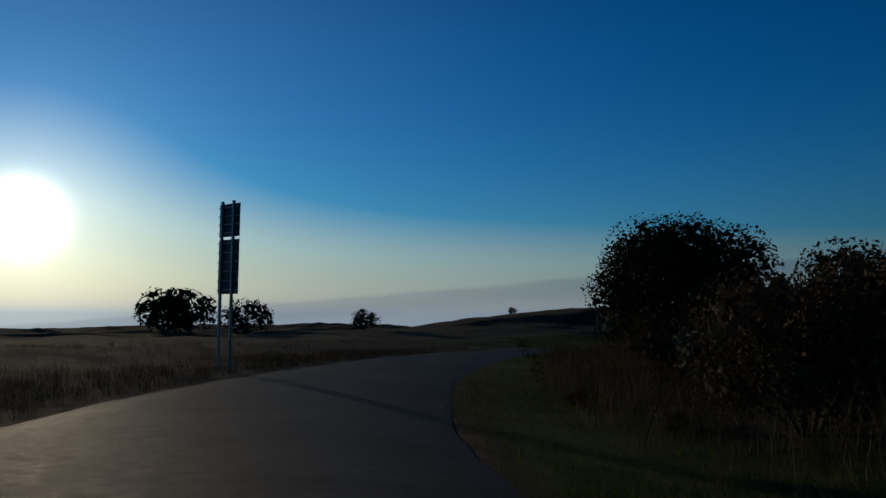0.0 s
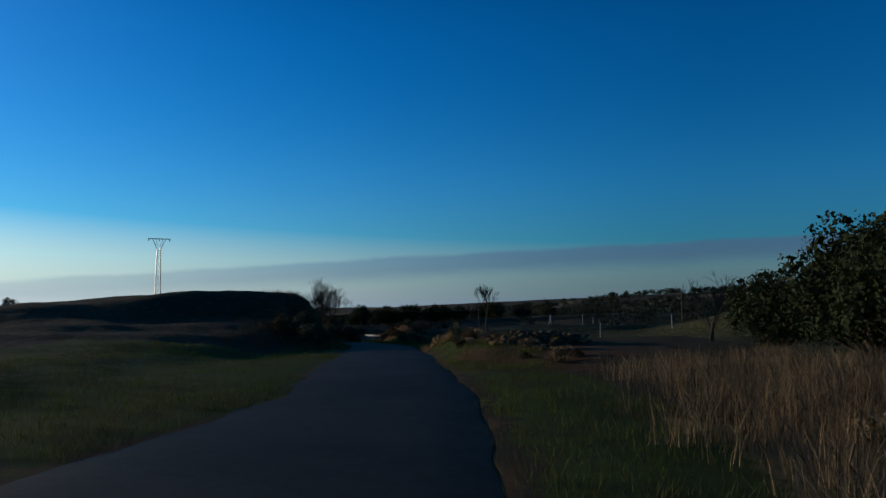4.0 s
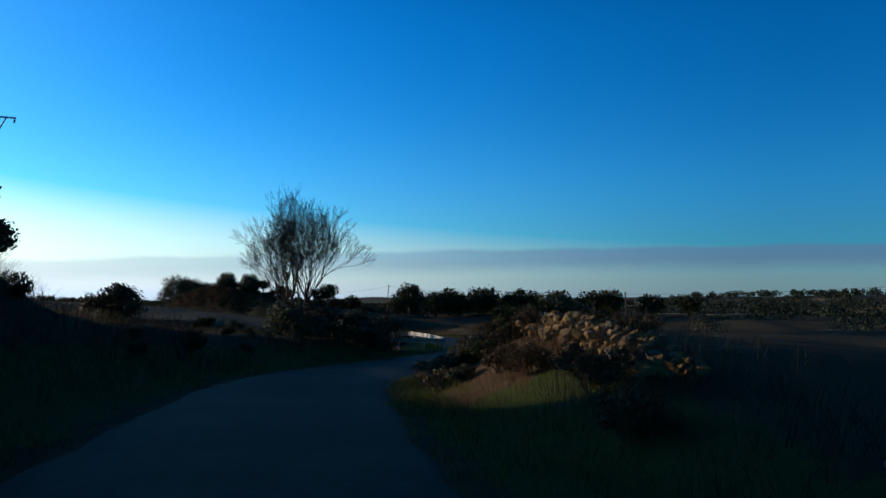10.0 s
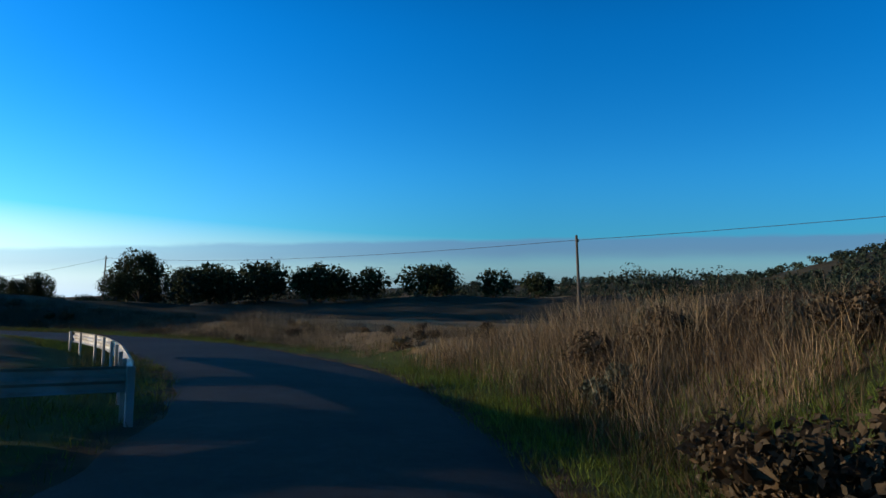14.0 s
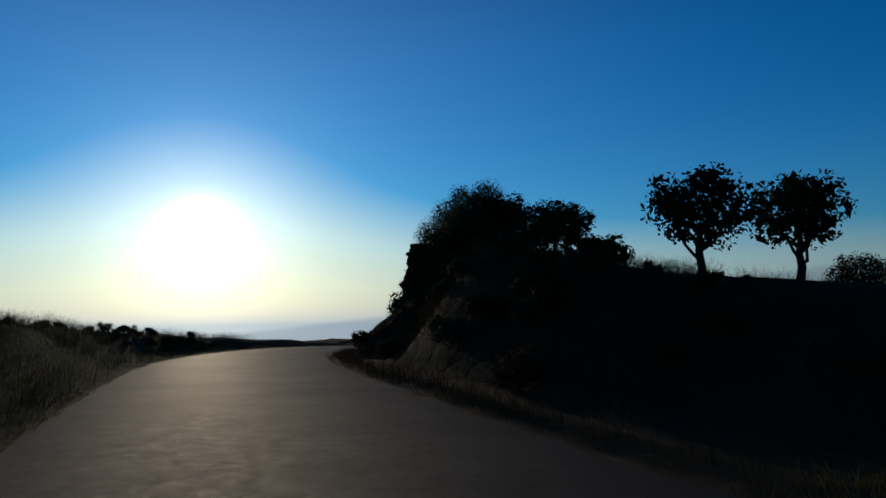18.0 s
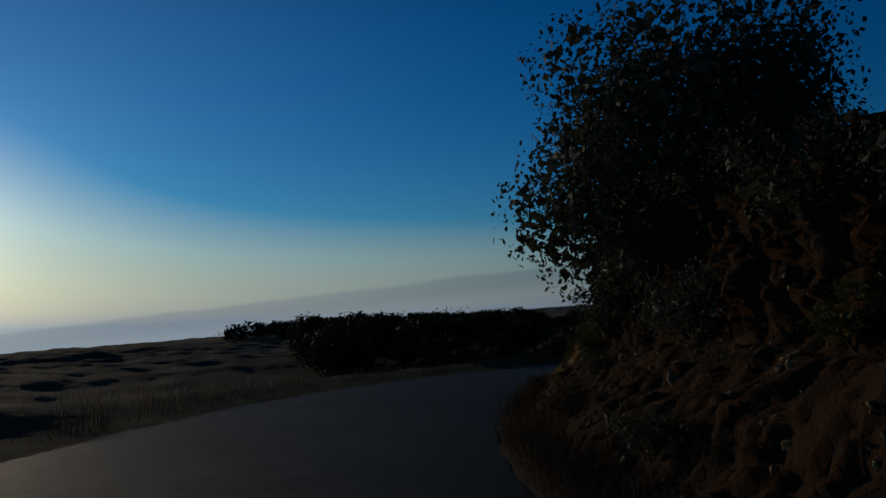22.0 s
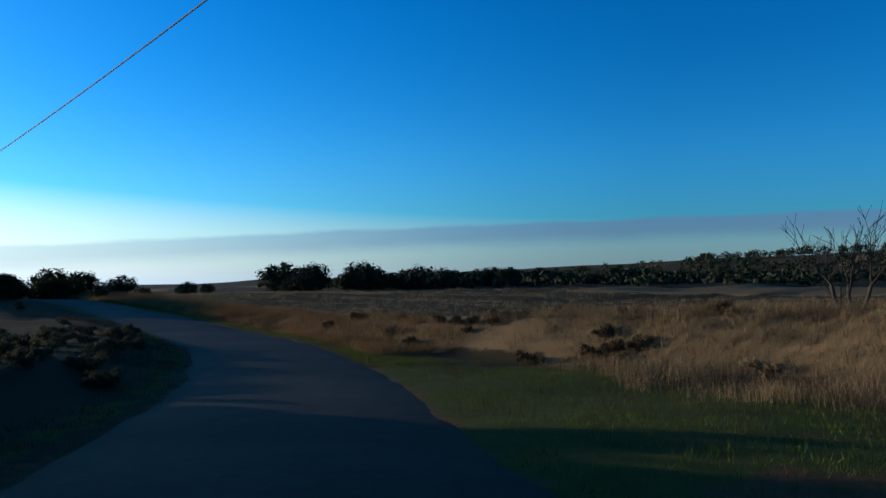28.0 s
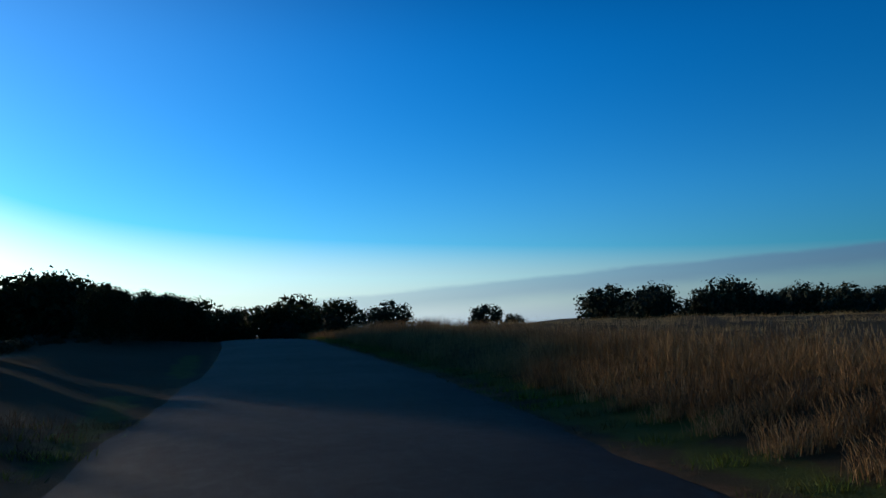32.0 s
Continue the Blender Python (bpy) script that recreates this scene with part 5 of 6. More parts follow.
def face_point(mark, v, out=0.0):
    """A place on the cutting: v from its foot to its top edge, out: metres towards the road."""
    h = max(float(by_mark(BANK_R, mark, 3)), 0.05)
    gap, wid = float(by_mark(BANK_R, mark, 1)), float(by_mark(BANK_R, mark, 2))
    o = float(by_mark(EDGE_R, mark)) + gap - 0.25 + wid * (0.62 * min(v / 0.42, 1) + 0.26 * max(v - 0.42, 0)) - out
    i = int(np.abs(MARK - mark).argmin())
    f = (mark - MARK[i]) * 10.6
    x, y = LINE[i, 0] + STEP[i, 0] * f + RIGHT[i, 0] * o, LINE[i, 1] + STEP[i, 1] * f + RIGHT[i, 1] * o
    return Vector((x, y, LINE[i, 2] - 0.1 + (h + 0.35) * v ** 0.92)), Vector((-RIGHT[i, 0], -RIGHT[i, 1], 0))


nu, nv, cap = 1240, 76, 6
fv = np.empty((nv + cap, nu, 3))
for i in range(nu):
    mk = FACE_M0 + (FACE_M1 - FACE_M0) * i / (nu - 1)
    fade = max(0.0, 1 - min(i, nu - 1 - i) / 80)
    for j in range(nv):
        v = j / (nv - 1)
        p, nrm = face_point(mk, v)
        big = noise.fractal(Vector((p.x * 0.45, p.y * 0.45, p.z * 0.8)), 1.0, 2.0, 4)
        near, _ = noise.voronoi(Vector((p.x * 1.5, p.y * 1.5, p.z * 0.8)))
        small, cells = noise.voronoi(Vector((p.x * 5.0, p.y * 5.0, p.z * 2.6)))
        crack = min(near[1] - near[0], 0.22) / 0.22
        chip = min(small[1] - small[0], 0.25) / 0.25
        block = noise.cell(cells[0] * 3.1)
        strata = noise.noise(Vector((p.x * .3, p.y * .3, p.z * 4.0)))
        upper = min(max((v - 0.33) * 5, 0), 1)
        amp = (1 - fade) * (0.4 + 0.6 * min(v * 6, 1))
        bend = 0.12 * noise.noise(p * 1.7)
        groove = max(0.0, 1 - abs(noise.noise(Vector((p.x * 3.4 + bend, p.y * 3.4, p.z * 0.55)))) / 0.13)
        slit = max(0.0, 1 - abs(noise.noise(Vector((p.x * 8.5 + bend * 3, p.y * 8.5, p.z * 1.3 + 7)))) / 0.16)
        plate_step = noise.cell(Vector((p.x * 5.5 + bend * 4, p.y * 5.5 + bend * 4, p.z * 1.5)))
        pillar = upper * (0.09 * plate_step - 0.15 * groove - 0.055 * slit)
        d = amp * (0.18 * big + pillar + (0.35 + 0.4 * upper) * (0.11 * crack + 0.07 * chip + 0.11 * block) + 0.10 * upper * strata + 0.05 * noise.noise(p * 6.0) + 0.03 * noise.noise(p * 14.0))
        fv[j, i] = p + nrm * (d - 0.9 * fade) + Vector((0, 0, 0.15 * amp * big + 0.05 * block - 0.5 * fade))
    top, nrm = Vector(fv[nv - 1, i]), face_point(mk, 1.0)[1]
    for k in range(cap):
        q = top - nrm * (0.25 + 0.55 * k)
        fv[nv + k, i] = (q.x, q.y, top.z + 0.10 * noise.noise(q * 1.4) - 0.03 * k)
gh = ground_height(fv[nv:, :, 0], fv[nv:, :, 1])
for k in range(cap):
    u = smooth(np.array(float(k)), 2, cap - 1)
    fv[nv + k, :, 2] = fv[nv + k, :, 2] * (1 - u) + (gh[k] - 0.12) * u
earth = np.empty((nv + cap, nu))
for i in range(nu):
    mk = FACE_M0 + (FACE_M1 - FACE_M0) * i / (nu - 1)
    lower = 0.25 * smooth(np.arange(nv + cap) / nv, 0.45, 0.15)
    earth[:, i] = np.clip(1 - smooth(np.array(mk), 22.9, 23.8) + lower, 0, 1) * 0.95
    earth[nv:, i] = 0.8
face = mesh_object("rock_face", fv, grid_faces(nu, nv + cap), M_CUT, size=4)
layer = face.data.color_attributes.new("earth", "FLOAT_COLOR", "POINT")
layer.data.foreach_set("color", np.repeat(earth.ravel()[:, None], 4, 1).astype(np.float32).ravel())
tagged(face, "crumbling ochre rock and earth cutting beside the road", "rock face", kind="structure")
rr = np.random.default_rng(5)
MARL = [shared("rock", rock_mesh(700 + k, (1.0, 0.7, 0.6)), M_CUTSTONE) for k in range(8)]


def face_at(mk, v):
    """The place on the finished face nearest to a mark and height."""
    i = int(round((mk - FACE_M0) / (FACE_M1 - FACE_M0) * (nu - 1)))
    return Vector(fv[int(round(v * (nv - 1))), min(max(i, 0), nu - 1)])


for k in range(280):
    mk, v = rr.uniform(22.4, 26.1), rr.random() ** 1.6 * 0.9
    s = rr.uniform(0.04, 0.13) * (1.6 if rr.random() < 0.07 else 1.0)
    piece("rock", MARL[k % 8], face, Matrix.LocRotScale(face_at(mk, v) + Vector((0, 0, 0.02)), Euler(rr.uniform(0, 6.28, 3)), (s * 1.4, s, s)))


def scree(seed, places, lo, hi, label):
    """Loose small stones lying on the ground, one mesh."""
    rr = np.random.default_rng(seed)
    vs, fs = [], []
    for n, p in enumerate(places):
        s = rr.uniform(lo, hi) * (1.7 if rr.random() < 0.06 else 1)
        m = Matrix.LocRotScale(p, Euler(rr.uniform(0, 6.28, 3)), (s * 1.3, s, s * 0.8))
        off, me = len(vs), MARL[n % 8]
        vs += [m @ v.co for v in me.vertices]
        fs += [tuple(i + off for i in f.vertices) for f in me.polygons]
    return tagged(mesh_object("scree", vs, fs, M_CUTSTONE), label, "stones", kind="stuff")


scree(31, [face_at(rr.uniform(22.0, 26.4), rr.random() ** 2 * 0.62) for _ in range(1700)], 0.025, 0.085, "small broken ochre stones littering the foot of the cutting")
yard = []
for _ in range(2000):
    x, y, _ = road_place(rr.uniform(25.2, 28.2), float(rr.uniform(2.4, 12)))
    yard.append(Vector((x, y, gz(x, y))))
scree(32, yard, 0.03, 0.14, "loose stones scattered over the bare earth yard")
heap = []
for _ in range(260):
    x, y = rr.normal(89.4, 1.3), rr.normal(262.0, 0.9)
    heap.append(Vector((x, y, gz(x, y))))
scree(33, heap, 0.05, 0.18, "stones on the low earth heap by the yard")
for seed, mat, count, tall, name, label in ((41, M_WEED, 800, 0.34, "brown_weeds", "withered brown weeds growing on the rock face"), (43, M_DRY, 450, 0.4, "dry_grass", "dry grass tufts growing on the rock face"), (45, M_LEAF2, 500, 0.26, "grey_herbs", "low grey-green herbs growing on the rock face")):
    rr = np.random.default_rng(seed)
    q = np.array([face_at(rr.uniform(20.3, 26.3), rr.random() ** 1.5 * 0.75) for _ in range(count)])
    v = blades(q[:, 0], q[:, 1], q[:, 2], np.full(count, tall * 0.6), 0.006, 0.9, seed + 1, 14, 0.16, True)
    tagged(mesh_object(name, v, np.arange(len(v)), mat, size=3), label, "weeds", kind="stuff")
rr = np.random.default_rng(6)
# shrubs rooted in the cutting
SHRUB = [bush("shrub", 151 + k, 1.5, 1.9, 2000, 0.048, (M_LEAF2, M_WEED, M_BROOM)[k]) for k in range(3)]
for mk, v, s, k in ((24.55, .55, .35, 0), (24.75, .30, .30, 2), (24.95, .42, .55, 2), (25.05, .30, .55, 2), (24.9, .6, .6, 0), (25.1, .5, .6, 0), (24.2, .32, .30, 0), (23.9, .22, .34, 0), (23.75, .30, .42, 2), (23.6, .50, .25, 0), (24.0, .66, .22, 1), (23.3, .36, .5, 2), (23.1, .28, .4, 0),
                    (22.4, .6, .9, 0), (22.6, .8, .9, 0), (22.8, .45, .85, 0), (23.0, .7, .95, 0), (23.15, .5, .7, 0), (22.2, .8, .8, 0), (21.9, .7, .8, 0), (21.9, .3, .7, 1), (23.45, .62, .3, 1), (22.9, .5, .45, 0), (22.5, .4, .4, 2), (22.2, .3, .5, 0), (21.8, .45, .5, 0), (21.4, .35, .5, 1), (21.1, .5, .5, 0), (20.8, .4, .5, 0), (20.5, .5, .5, 1), (20.4, .4, .5, 0), (21.6, .7, .4, 0),
                    (24.4, .12, .34, 1), (24.15, .06, .4, 1), (24.7, .1, .4, 1), (25.0, .08, .3, 0), (24.9, .14, .35, 1), (25.4, .1, .25, 1), (25.7, .4, .3, 1), (25.85, .25, .25, 1), (26.0, .5, .25, 0), (23.5, .08, .4, 1), (23.0, .1, .4, 1), (22.6, .12, .4, 0)):
    q = face_at(mk, v)
    plant(SHRUB[k], q.x, q.y, mk * 9, s, z=q.z - 0.05, label=("grey-green shrub rooted in the rock face", "withered brown shrub rooted in the rock face", "green broom shrub rooted in the rock face")[k], category="shrub", group="shrubs on the rock face")
for mk, s, k in ((20.3, .5, 0), (20.6, .4, 0), (20.9, .45, 1), (21.2, .45, 0), (21.5, .4, 1), (21.8, .6, 0), (22.1, .6, 0), (22.5, .7, 1), (23.0, .5, 0), (23.6, .45, 0), (24.0, .4, 1), (24.4, .35, 2), (24.7, .6, 2), (25.0, .55, 0), (25.25, .8, 0), (25.4, 1.0, 2), (25.55, .95, 0), (25.7, .9, 2)):
    q = Vector(fv[nv + 2, int((mk - FACE_M0) / (FACE_M1 - FACE_M0) * (nu - 1))])
    plant(SHRUB[k], q.x, q.y, mk * 5, s * 1.25, z=q.z - 0.05, label=("grey-green shrub on the lip of the cutting", "withered shrub on the lip of the cutting", "bright green broom on the lip of the cutting")[k], category="shrub", group="shrubs on the lip")
for x, y, s, k in ((89.6, 262.3, .35, 0), (91.2, 262.4, .4, 0), (90.4, 263.2, .4, 0), (90.4, 262.0, .3, 1), (91.9, 263.1, .35, 0), (88.2, 261.0, .2, 1)):
    plant(SHRUB[k], x, y, x, s, label="low dark shrub on the earth heap", category="shrub", group="shrubs on the heap")
retire(*SHRUB)

# ---- tumbled field walls ----
STONES = [shared("stone", rock_mesh(800 + k, (1.0, 0.72, 0.62)), M_STONE) for k in range(10)]


def ruin(points, heights, label, stone=0.36, seed=0, parts=150, spill=0.25, rows=(-1, 1), gaps=0.0):
    """A tumbled dry-stone wall along points; its nearest stones are parts, the rest one joined part."""
    rr = np.random.default_rng(seed)
    pts = [Vector((*p, 0)) for p in points]
    wall = thing("stone_wall", Matrix.Translation((pts[0].x, pts[0].y, gz(pts[0].x, pts[0].y))), label, "wall")
    todo = []
    for (a, b), (ha, hb) in zip(zip(pts, pts[1:]), zip(heights, heights[1:])):
        length = (b - a).length
        along_dir = (b - a).normalized()
        n = max(1, int(length / (stone * 0.82)))
        for k in range(n):
            if rr.random() < gaps:
                continue
            u = (k + rr.uniform(-.3, .3)) / n
            h = max(0.15, (ha + (hb - ha) * u) * rr.uniform(0.75, 1.15))
            c = a.lerp(b, u)
            base = gz(c.x, c.y)
            level = 0.0
            while level < h:
                s = stone * rr.uniform(0.6, 1.35)
                for row in rows:
                    o = row * (0.22 + rr.uniform(-.05, .05)) + (rr.normal(0, spill) if level < 0.25 else 0)
                    q = c + Vector((-along_dir.y, along_dir.x, 0)) * o + along_dir * rr.uniform(-.1, .1)
                    todo.append((Vector((q.x, q.y, base + level + s * 0.24)), s, Euler((rr.normal(0, .25), rr.normal(0, .25), math.atan2(along_dir.y, along_dir.x) + rr.normal(0, .35)))))
                level += s * 0.5
    rest = []
    order = rr.permutation(len(todo))
    for n, j in enumerate(order):
        p, s, e = todo[j]
        m = Matrix.LocRotScale(p, e, (s * 1.25, s, s))
        if n < parts:
            piece("stone", STONES[n % 10], wall, m)
        else:
            rest.append((m, STONES[n % 10]))
    if rest:
        vs, fs = [], []
        for m, me in rest:
            off = len(vs)
            vs += [wall.matrix_world.inverted() @ (m @ v.co) for v in me.vertices]
            fs += [tuple(i + off for i in f.vertices) for f in me.polygons]
        tagged(mesh_object("rubble", vs, fs, M_STONE, wall), kind="stuff")
    return wall


ruin([(24.9, 66.2), (25.4, 67.0), (25.9, 68.0), (25.95, 68.7)], [.35, .5, .5, .3], "low tumbled ochre stone wall in the grass", 0.2, 1, 150, 0.06, (-.5, .5), 0.1)
ruin([(26.1, 68.8), (25.9, 69.1), (25.45, 69.35)], [.55, .68, .72], "crumbling heap of stones in the old wall", 0.18, 6, 120, 0.1, (-.7, .1, .8), 0.0)
ruin([(25.45, 69.4), (25.7, 70.3), (26.1, 71.1), (26.5, 72.3)], [.2, .3, .25, .2], "low scattered stones of the old wall", 0.18, 5, 90, 0.1, (-.3, .3), 0.3)
ruin([(23.0, 62.5), (24.3, 62.9), (26.2, 63.3), (28.5, 63.8)], [.2, .45, .45, .3], "heap of tumbled field stones", 0.25, 2, 160, 0.3)
ruin([road_place(m, o)[:2] for m, o in ((7.45, 4.5), (7.8, 4.3), (8.2, 4.3), (8.7, 4.4), (9.3, 4.4), (9.9, 4.4), (10.5, 4.5))], [.2, .45, .45, .35, .3, .35, .3], "long tumbled dry-stone wall beside the road", 0.2, 3, 290, 0.12, (-.5, .5), 0.25)
ruin([road_place(m, o)[:2] for m, o in ((10.9, 4.6), (11.3, 4.5), (11.8, 4.6), (12.0, 4.9))], [.2, .45, .4, .2], "broken end of a dry-stone wall in low sun", 0.22, 4, 200, 0.2)
for k, (x, y, s) in enumerate(((23.2, 62.0, .55), (22.6, 62.4, .4), (24.1, 62.2, .4), (23.9, 65.6, .5), (24.6, 66.0, .4))):
    b = new("boulder", STONES[k])
    b.matrix_world = Matrix.LocRotScale((x, y, gz(x, y) + 0.18 * s), Euler((.2, .1, k * 1.7)), (s * 1.2, s, s * .85))
    tagged(b, "large weathered boulder beside the dirt entrance", "boulder", "boulders by the entrance")
for k, (m, o, s) in enumerate(((12.35, 2.6, .8), (12.5, 3.1, .6), (12.7, 2.7, .5), (13.6, 3.4, .9), (13.75, 3.0, .7), (13.9, 3.6, .8), (16.95, 5.2, .6))):
    x, y, _ = road_place(m, o)
    b = new("boulder", MARL[k])
    b.matrix_world = Matrix.LocRotScale((x, y, gz(x, y) + 0.1 * s), Euler((.4, .2, k * 2.1)), (s * .75, s * .55, s * .42))
    tagged(b, "ochre boulder half buried in the bank", "boulder", "boulders in the bank")

# ---- pylon, poles, cables ----
def strut(bm, a, b, w):
    vs, fs = tube_arrays([a, b], [w, w], 4)
    made = [bm.verts.new(v) for v in vs]
    for f in fs:
        bm.faces.new([made[i] for i in f])


def pylon(x, y, z, tall):
    root = thing("pylon", Matrix.Translation((x, y, z)), "slim grey steel lattice power pylon on the mound", "pylon")
    root.rotation_euler = (0, 0, radians(-20))
    top, half0, half1 = tall - 1.5, 0.52, 0.24
    corner = [(-1, -1), (1, -1), (1, 1), (-1, 1)]
    for cx, cy in corner:
        bm = bmesh.new()
        strut(bm, (cx * half0, cy * half0, -0.3), (cx * half1, cy * half1, top), 0.05)
        part("leg", bm, M_STEEL, root)
    bm = bmesh.new()
    steps = 13
    for k in range(steps):
        z0, z1 = top * k / steps, top * (k + 1) / steps
        h0, h1 = half0 + (half1 - half0) * k / steps, half0 + (half1 - half0) * (k + 1) / steps
        for (ax, ay), (bx, by) in zip(corner, corner[1:] + corner[:1]):
            p, q = ((ax * h0, ay * h0, z0), (bx * h1, by * h1, z1)) if k % 2 else ((bx * h0, by * h0, z0), (ax * h1, ay * h1, z1))
            strut(bm, p, q, 0.026)
    part("lattice", bm, M_STEEL, root)
    for sx in (-1, 1):
        bm = bmesh.new()
        strut(bm, (sx * half1, 0, top - 0.2), (sx * 0.95, 0, tall - 0.15), 0.06)
        strut(bm, (sx * half1 * .5, 0, top + 0.2), (sx * 0.55, 0, tall - 0.15), 0.04)
        part("fork_arm", bm, M_STEEL, root)
    bm = bmesh.new()
    box(bm, (3.3, 0.14, 0.12), (0, 0, tall - 0.1), bevel=0.02)
    part("crossarm", bm, M_STEEL, root)
    for sx in (-1.55, 0, 1.55):
        bm = bmesh.new()
        for k in range(3):
            bmesh.ops.create_cone(bm, cap_ends=True, segments=8, radius1=0.09, radius2=0.05, depth=0.08, matrix=Matrix.Translation((sx, 0, tall - 0.24 - 0.1 * k)))
        part("insulator", bm, M_TANK, root, "pale ceramic insulator")
    return root


pylon(34.7, 160.0, gz(34.7, 160.0), 12.7 - gz(34.7, 160.0))
bm = bmesh.new()
strut(bm, (0, 0, -.2), (0, 0, 1.5), 0.04)
marker = thing("marker_post", Matrix.Translation((31.5, 140, gz(31.5, 140))), "thin marker post on the mound", "post")
part("post", bm, M_STEEL, marker)
POLES = ((83.5, 100.0, 2.0, 0.0), (88.0, 147.2, 1.8, -0.09), (89.6, 202.5, 2.85, 0.03), (88.45, 250.4, 1.0, -0.1), (85.3, 294.6, -1.35, 0.01), (76.0, 372.0, -0.5, 0.0))
tips = []
for x, y, top, lean in POLES:
    g = gz(x, y)
    h = max(top - g, 4.5)
    root = thing("utility_pole", Matrix.Translation((x, y, g)), "weathered leaning wooden pole carrying a thin cable", "pole", "poles of the cable line")
    vs, fs = tube_arrays([(0, 0, -0.4), (lean * h * .5, 0, h * .5), (lean * h, 0, h)], [0.085, 0.07, 0.055], 8)
    mesh_object("shaft", vs, fs + [tuple(range(16, 24))], M_WOOD, root, smooth=False)
    bm = bmesh.new()
    bmesh.ops.create_cone(bm, cap_ends=True, segments=8, radius1=0.06, radius2=0.04, depth=0.14, matrix=Matrix.Translation((lean * (h - .25) + 0.11, 0, h - 0.25)))
    part("insulator", bm, M_TANK, root)
    tips.append(Vector((x + lean * (h - .25) + 0.11, y, g + h - 0.22)))
for a, b in zip(tips, tips[1:]):
    pts = [a.lerp(b, k / 16) - Vector((0, 0, 4 * 0.55 * (k / 16) * (1 - k / 16))) for k in range(17)]
    vs, fs = tube_arrays(pts, [0.012] * 17, 5)
    tagged(mesh_object("cable", vs, fs, M_WIRE), "thin dark overhead cable slung between wooden poles", "cable", "overhead cable spans")

# ---- road sign seen from its edge and back ----
sx, sy = -6.6, 22.4
sg = gz(sx, sy)
sign = thing("road_sign", Matrix.LocRotScale((sx, sy, sg), Euler((0, 0, radians(90 + 52))), None), "tall double-panel road sign on two grey steel posts", "sign")
for px in (-0.28, 0.28):
    bm = bmesh.new()
    box(bm, (0.08, 0.08, 4.75 - sg + 0.3), (px, 0.0, (4.75 - sg) / 2 - 0.1), bevel=0.01)
    part("post", bm, M_STEEL, sign)
for z0, z1 in ((1.95, 3.62), (3.70, 4.72)):
    bm = bmesh.new()
    box(bm, (1.0, 0.025, z1 - z0), (0, -0.07, (z0 + z1) / 2 - sg), bevel=0.006)
    panel = part("panel", bm, M_SIGN, sign, "grey aluminium sign panel, back and edge visible")
    for k in range(6 if z0 < 3 else 4):
        bm = bmesh.new()
        zz = z0 + 0.12 + k * (z1 - z0 - 0.24) / (5 if z0 < 3 else 3) - sg
        box(bm, (0.96, 0.05, 0.035), (0, -0.03, zz), bevel=0.005)
        part("stiffener", bm, M_STEEL, panel)

# ---- guard rail on the bend ----
def guard_rail(points, label):
    """A corrugated steel beam on posts along the given places of its top."""
    pts = [Vector(p) for p in points]
    root = thing("guard_rail", Matrix.Translation(pts[0]), label, "guard rail")
    prof = [(0.0, 0.0), (0.05, -.04), (0.05, -.10), (0.0, -.14), (0.0, -.18), (0.05, -.22), (0.05, -.28), (0.0, -.32)]
    vs, fs = [], []
    for i, p in enumerate(pts):
        d = (pts[min(i + 1, len(pts) - 1)] - pts[max(i - 1, 0)]).normalized()
        side = Vector((d.y, -d.x, 0)).normalized()
        for back_side in (0, 1):
            for a, b in prof:
                vs.append(p - pts[0] + side * (a - 0.008 * back_side) + Vector((0, 0, b)))
    w = len(prof) * 2
    for i in range(len(pts) - 1):
        for k in range(len(prof) - 1):
            for o in (0, len(prof)):
                a = i * w + k + o
                fs.append((a, a + 1, a + 1 + w, a + w))
        for k in (0, len(prof) - 1):
            a = i * w + k
            fs.append((a, a + len(prof), a + len(prof) + w, a + w))
    mesh_object("beam", vs, fs, M_RAIL, root)
    for i, p in enumerate(pts):
        d = (pts[min(i + 1, len(pts) - 1)] - pts[max(i - 1, 0)]).normalized()
        side = Vector((d.y, -d.x, 0)).normalized()
        bm = bmesh.new()
        foot = gz(p.x, p.y) - p.z - 0.25
        box(bm, (0.10, 0.06, 0.0 - foot), p - pts[0] - side * 0.07 + Vector((0, 0, foot / 2)), Matrix.Rotation(math.atan2(d.y, d.x), 3, "Z"), 0.008)
        part("post", bm, M_RAIL, root)
    return root


def rail_line(a, bends, b, n, top):
    ctrl = [Vector((*p, 0)) for p in (a, *bends, b)]
    c = catmull(np.array([tuple(q) for q in ctrl]), 8)
    step = np.linspace(0, len(c) - 1, n).round().astype(int)
    return [(c[i][0], c[i][1], top[0] + (top[1] - top[0]) * k / (n - 1)) for k, i in enumerate(step)]


guard_rail(rail_line((62.3, 138.2), ((64.3, 142.9), (66.0, 147.6)), (67.2, 152.4), 8, (-2.42, -2.62)), "weathered steel guard rail along the inside of the bend")
guard_rail(rail_line((62.2, 138.0), ((60.2, 138.3), (57.6, 138.6)), (54.6, 138.6), 5, (-2.5, -2.45)), "shaded steel guard rail returning from the bend")

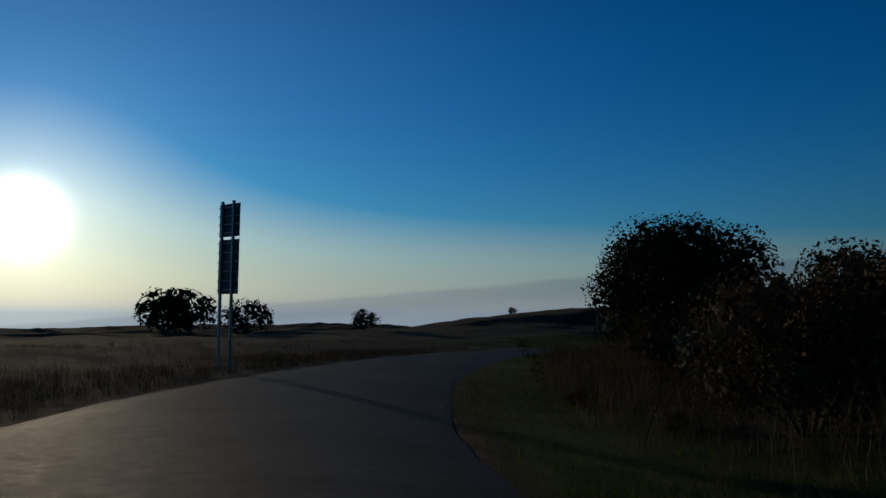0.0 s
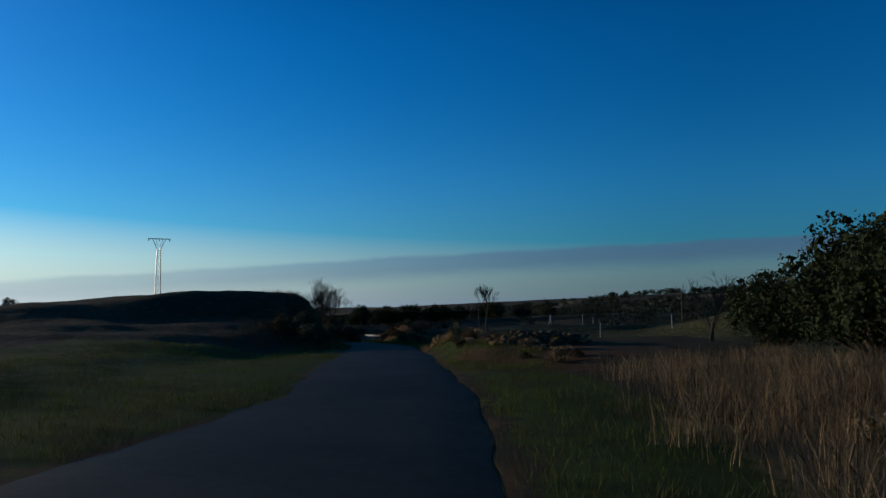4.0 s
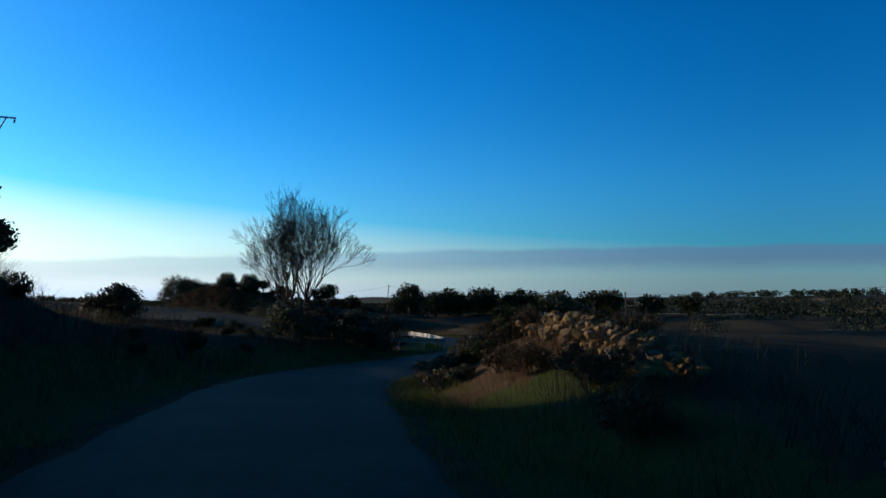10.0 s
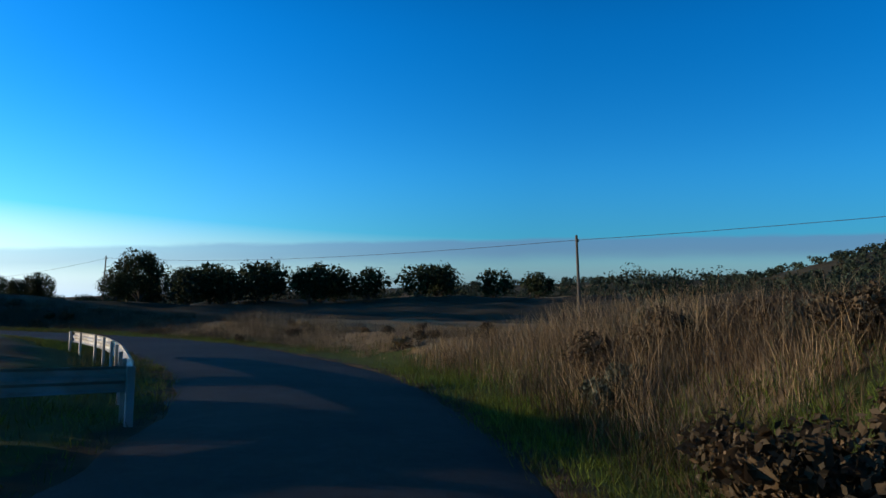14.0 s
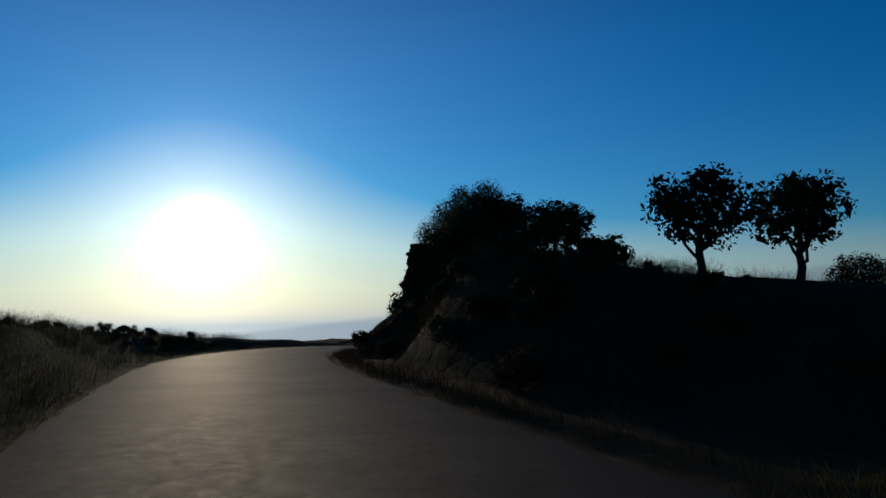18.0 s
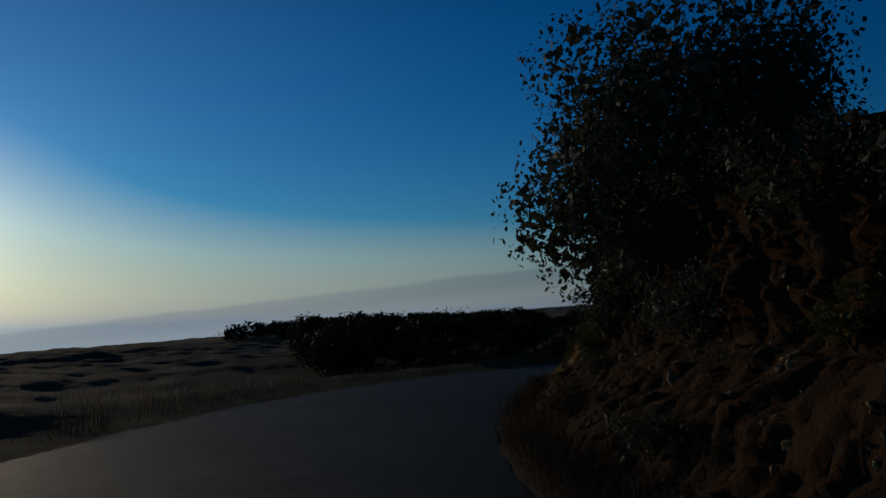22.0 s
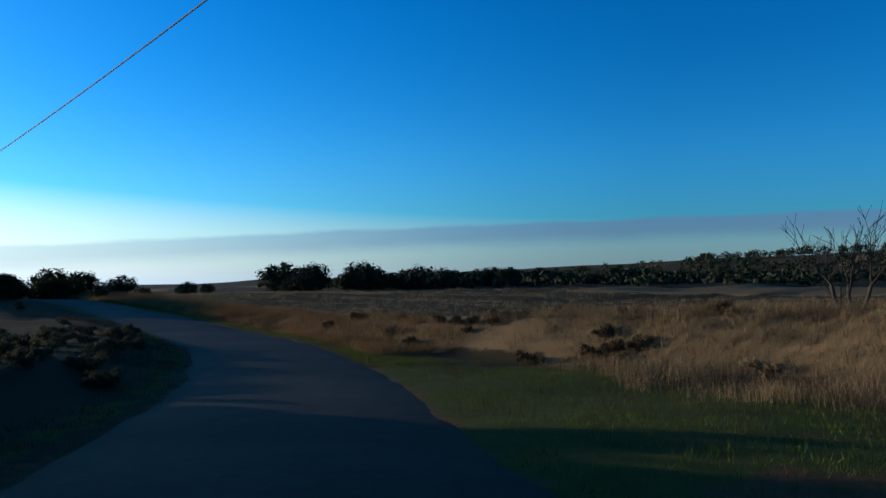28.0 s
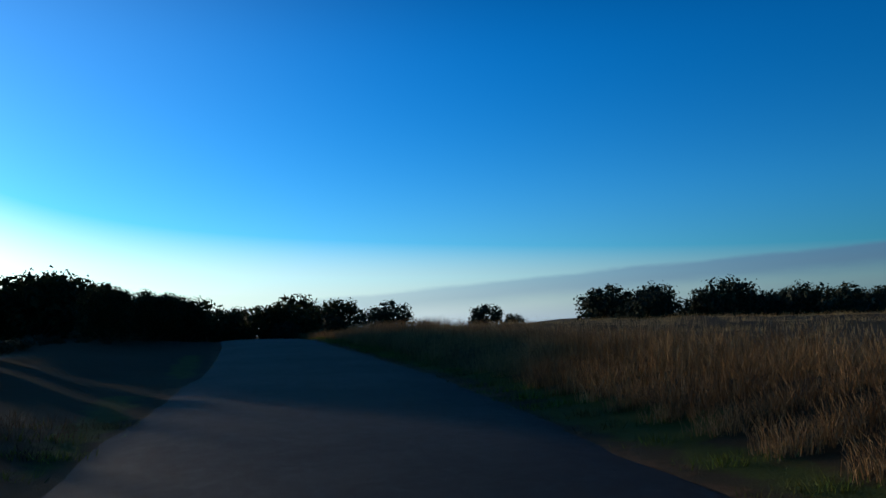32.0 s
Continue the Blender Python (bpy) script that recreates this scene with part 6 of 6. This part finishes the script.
# ---- tank trailer in the field ----
tx, ty = 67.9, 79.3
trailer = thing("tank_trailer", Matrix.LocRotScale((tx, ty, gz(tx, ty)), Euler((0, 0, radians(-25))), None), "pale farm tank trailer parked in the field", "trailer")
bm = bmesh.new()
bmesh.ops.create_cone(bm, cap_ends=True, segments=20, radius1=0.62, radius2=0.62, depth=2.7, matrix=Matrix.Translation((0, 0, 1.45)) @ Matrix.Rotation(radians(90), 4, "Y"))
bmesh.ops.bevel(bm, geom=[e for e in bm.edges if abs(abs(e.verts[0].co.x) - 1.35) < .01 and abs(abs(e.verts[1].co.x) - 1.35) < .01], offset=0.12, segments=2, affect="EDGES")
tank = part("tank", bm, M_TANK, trailer)
for k in (-0.8, 0, 0.8):
    bm = bmesh.new()
    bmesh.ops.create_cone(bm, cap_ends=True, segments=20, radius1=0.645, radius2=0.645, depth=0.06, matrix=Matrix.Translation((k, 0, 1.45)) @ Matrix.Rotation(radians(90), 4, "Y"))
    part("band", bm, M_STEEL, tank)
for k in (-0.5, 0.5):
    bm = bmesh.new()
    bmesh.ops.create_cone(bm, cap_ends=True, segments=12, radius1=0.2, radius2=0.2, depth=0.2, matrix=Matrix.Translation((k, 0, 2.12)))
    part("hatch", bm, M_TANK, tank)
bm = bmesh.new()
box(bm, (3.4, 0.5, 0.14), (-0.2, 0, 0.72), bevel=0.02)
part("chassis", bm, M_YELLOW, trailer, "yellow steel chassis")
bm = bmesh.new()
strut(bm, (-1.6, 0, 0.7), (-2.7, 0, 0.5), 0.06)
part("drawbar", bm, M_YELLOW, trailer)
for side in (-0.62, 0.62):
    bm = bmesh.new()
    bmesh.ops.create_cone(bm, cap_ends=True, segments=20, radius1=0.48, radius2=0.48, depth=0.26, matrix=Matrix.Translation((0.45, side, 0.46)) @ Matrix.Rotation(radians(90), 4, "X"))
    wheel = part("wheel", bm, M_RUBBER, trailer, "black rubber tyre")
    bm = bmesh.new()
    bmesh.ops.create_cone(bm, cap_ends=True, segments=14, radius1=0.22, radius2=0.2, depth=0.3, matrix=Matrix.Translation((0.45, side, 0.46)) @ Matrix.Rotation(radians(90), 4, "X"))
    part("rim", bm, M_YELLOW, wheel)

# ---- stakes and stalks ----
rr = np.random.default_rng(12)
for k, (x, y, h, lean) in enumerate(((70, 110, 1.5, .2), (71.0, 110.5, 1.4, -.15), (74, 108, 1.6, .03), (77, 109, 1.5, 0), (84, 113, 1.3, .05), (86, 112, 1.4, -.03), (92, 116, 1.3, 0), (60, 92, 1.5, .05), (99, 118, 1.4, .04), (66, 88, 1.4, -.05), (104, 112, 1.5, 0), (110, 117, 1.4, 0))):
    st = thing("fence_stake", Matrix.Translation((x, y, gz(x, y))), "thin pale wooden fence stake in the field", "stake", "fence stakes in the field")
    vs, fs = tube_arrays([(0, 0, -.2), (lean * h, 0, h)], [0.05, 0.04], 6)
    mesh_object("shaft", vs, fs + [tuple(range(6, 12))], M_STEEL if k % 4 == 0 else M_PAPER, st)
x, y, _ = road_place(28.0, -3.5)
st = thing("verge_stake", Matrix.Translation((x, y, gz(x, y))), "leaning grey stake beside the verge bushes", "stake")
vs, fs = tube_arrays([(0, 0, -.2), (-.15, 0, 1.7)], [0.05, 0.045], 6)
mesh_object("shaft", vs, fs + [tuple(range(6, 12))], M_WOOD, st)


def weed_stalk(seed, tall):
    rr = np.random.default_rng(seed)
    root = new("weed_stalk")
    pts, d = [Vector((0, 0, -.05))], Vector((rr.normal(0, .1), rr.normal(0, .1), 1)).normalized()
    for k in range(8):
        d = (d + Vector((rr.normal(0, .08), rr.normal(0, .08), -0.03 * k))).normalized()
        pts.append(pts[-1] + d * tall / 8)
    pieces = [tube_arrays(pts, [0.009 - 0.0008 * k for k in range(9)], 4)]
    for k in range(4, 9):
        for _ in range(3):
            q = pts[k] + Vector(rr.normal(0, 1, 3)).normalized() * 0.16
            pieces.append(tube_arrays([pts[k], q], [0.004, 0.002], 3))
    vs, fs = join(pieces)
    mesh_object("stem", vs, fs, M_WEED, root)
    cen = [tuple(p) for p in pts[4:]]
    v, f = leaf_cloud(cen, [0.13] * len(cen), 120, 0.06, seed + 1, 1.0)
    tagged(mesh_object("seed_head", v, f, M_WEED, root, size=4), kind="stuff")
    return root


WEEDS = [weed_stalk(60 + k, 1.9) for k in range(4)]
for k in range(44):
    m, d = (rr.uniform(-0.3, 1.3), rr.uniform(1.5, 5)) if k < 16 else (rr.uniform(11.4, 14.4), rr.uniform(1.2, 5))
    x, y, _ = road_place(m, float(by_mark(EDGE_R, m)) + d)
    plant(WEEDS[k % 4], x, y, k, rr.uniform(0.32, 0.55) if k >= 16 else rr.uniform(0.6, 1.05), label="tall withered weed stalk with dry seed heads", category="weed", group="weed stalks on the bank")
retire(*WEEDS)
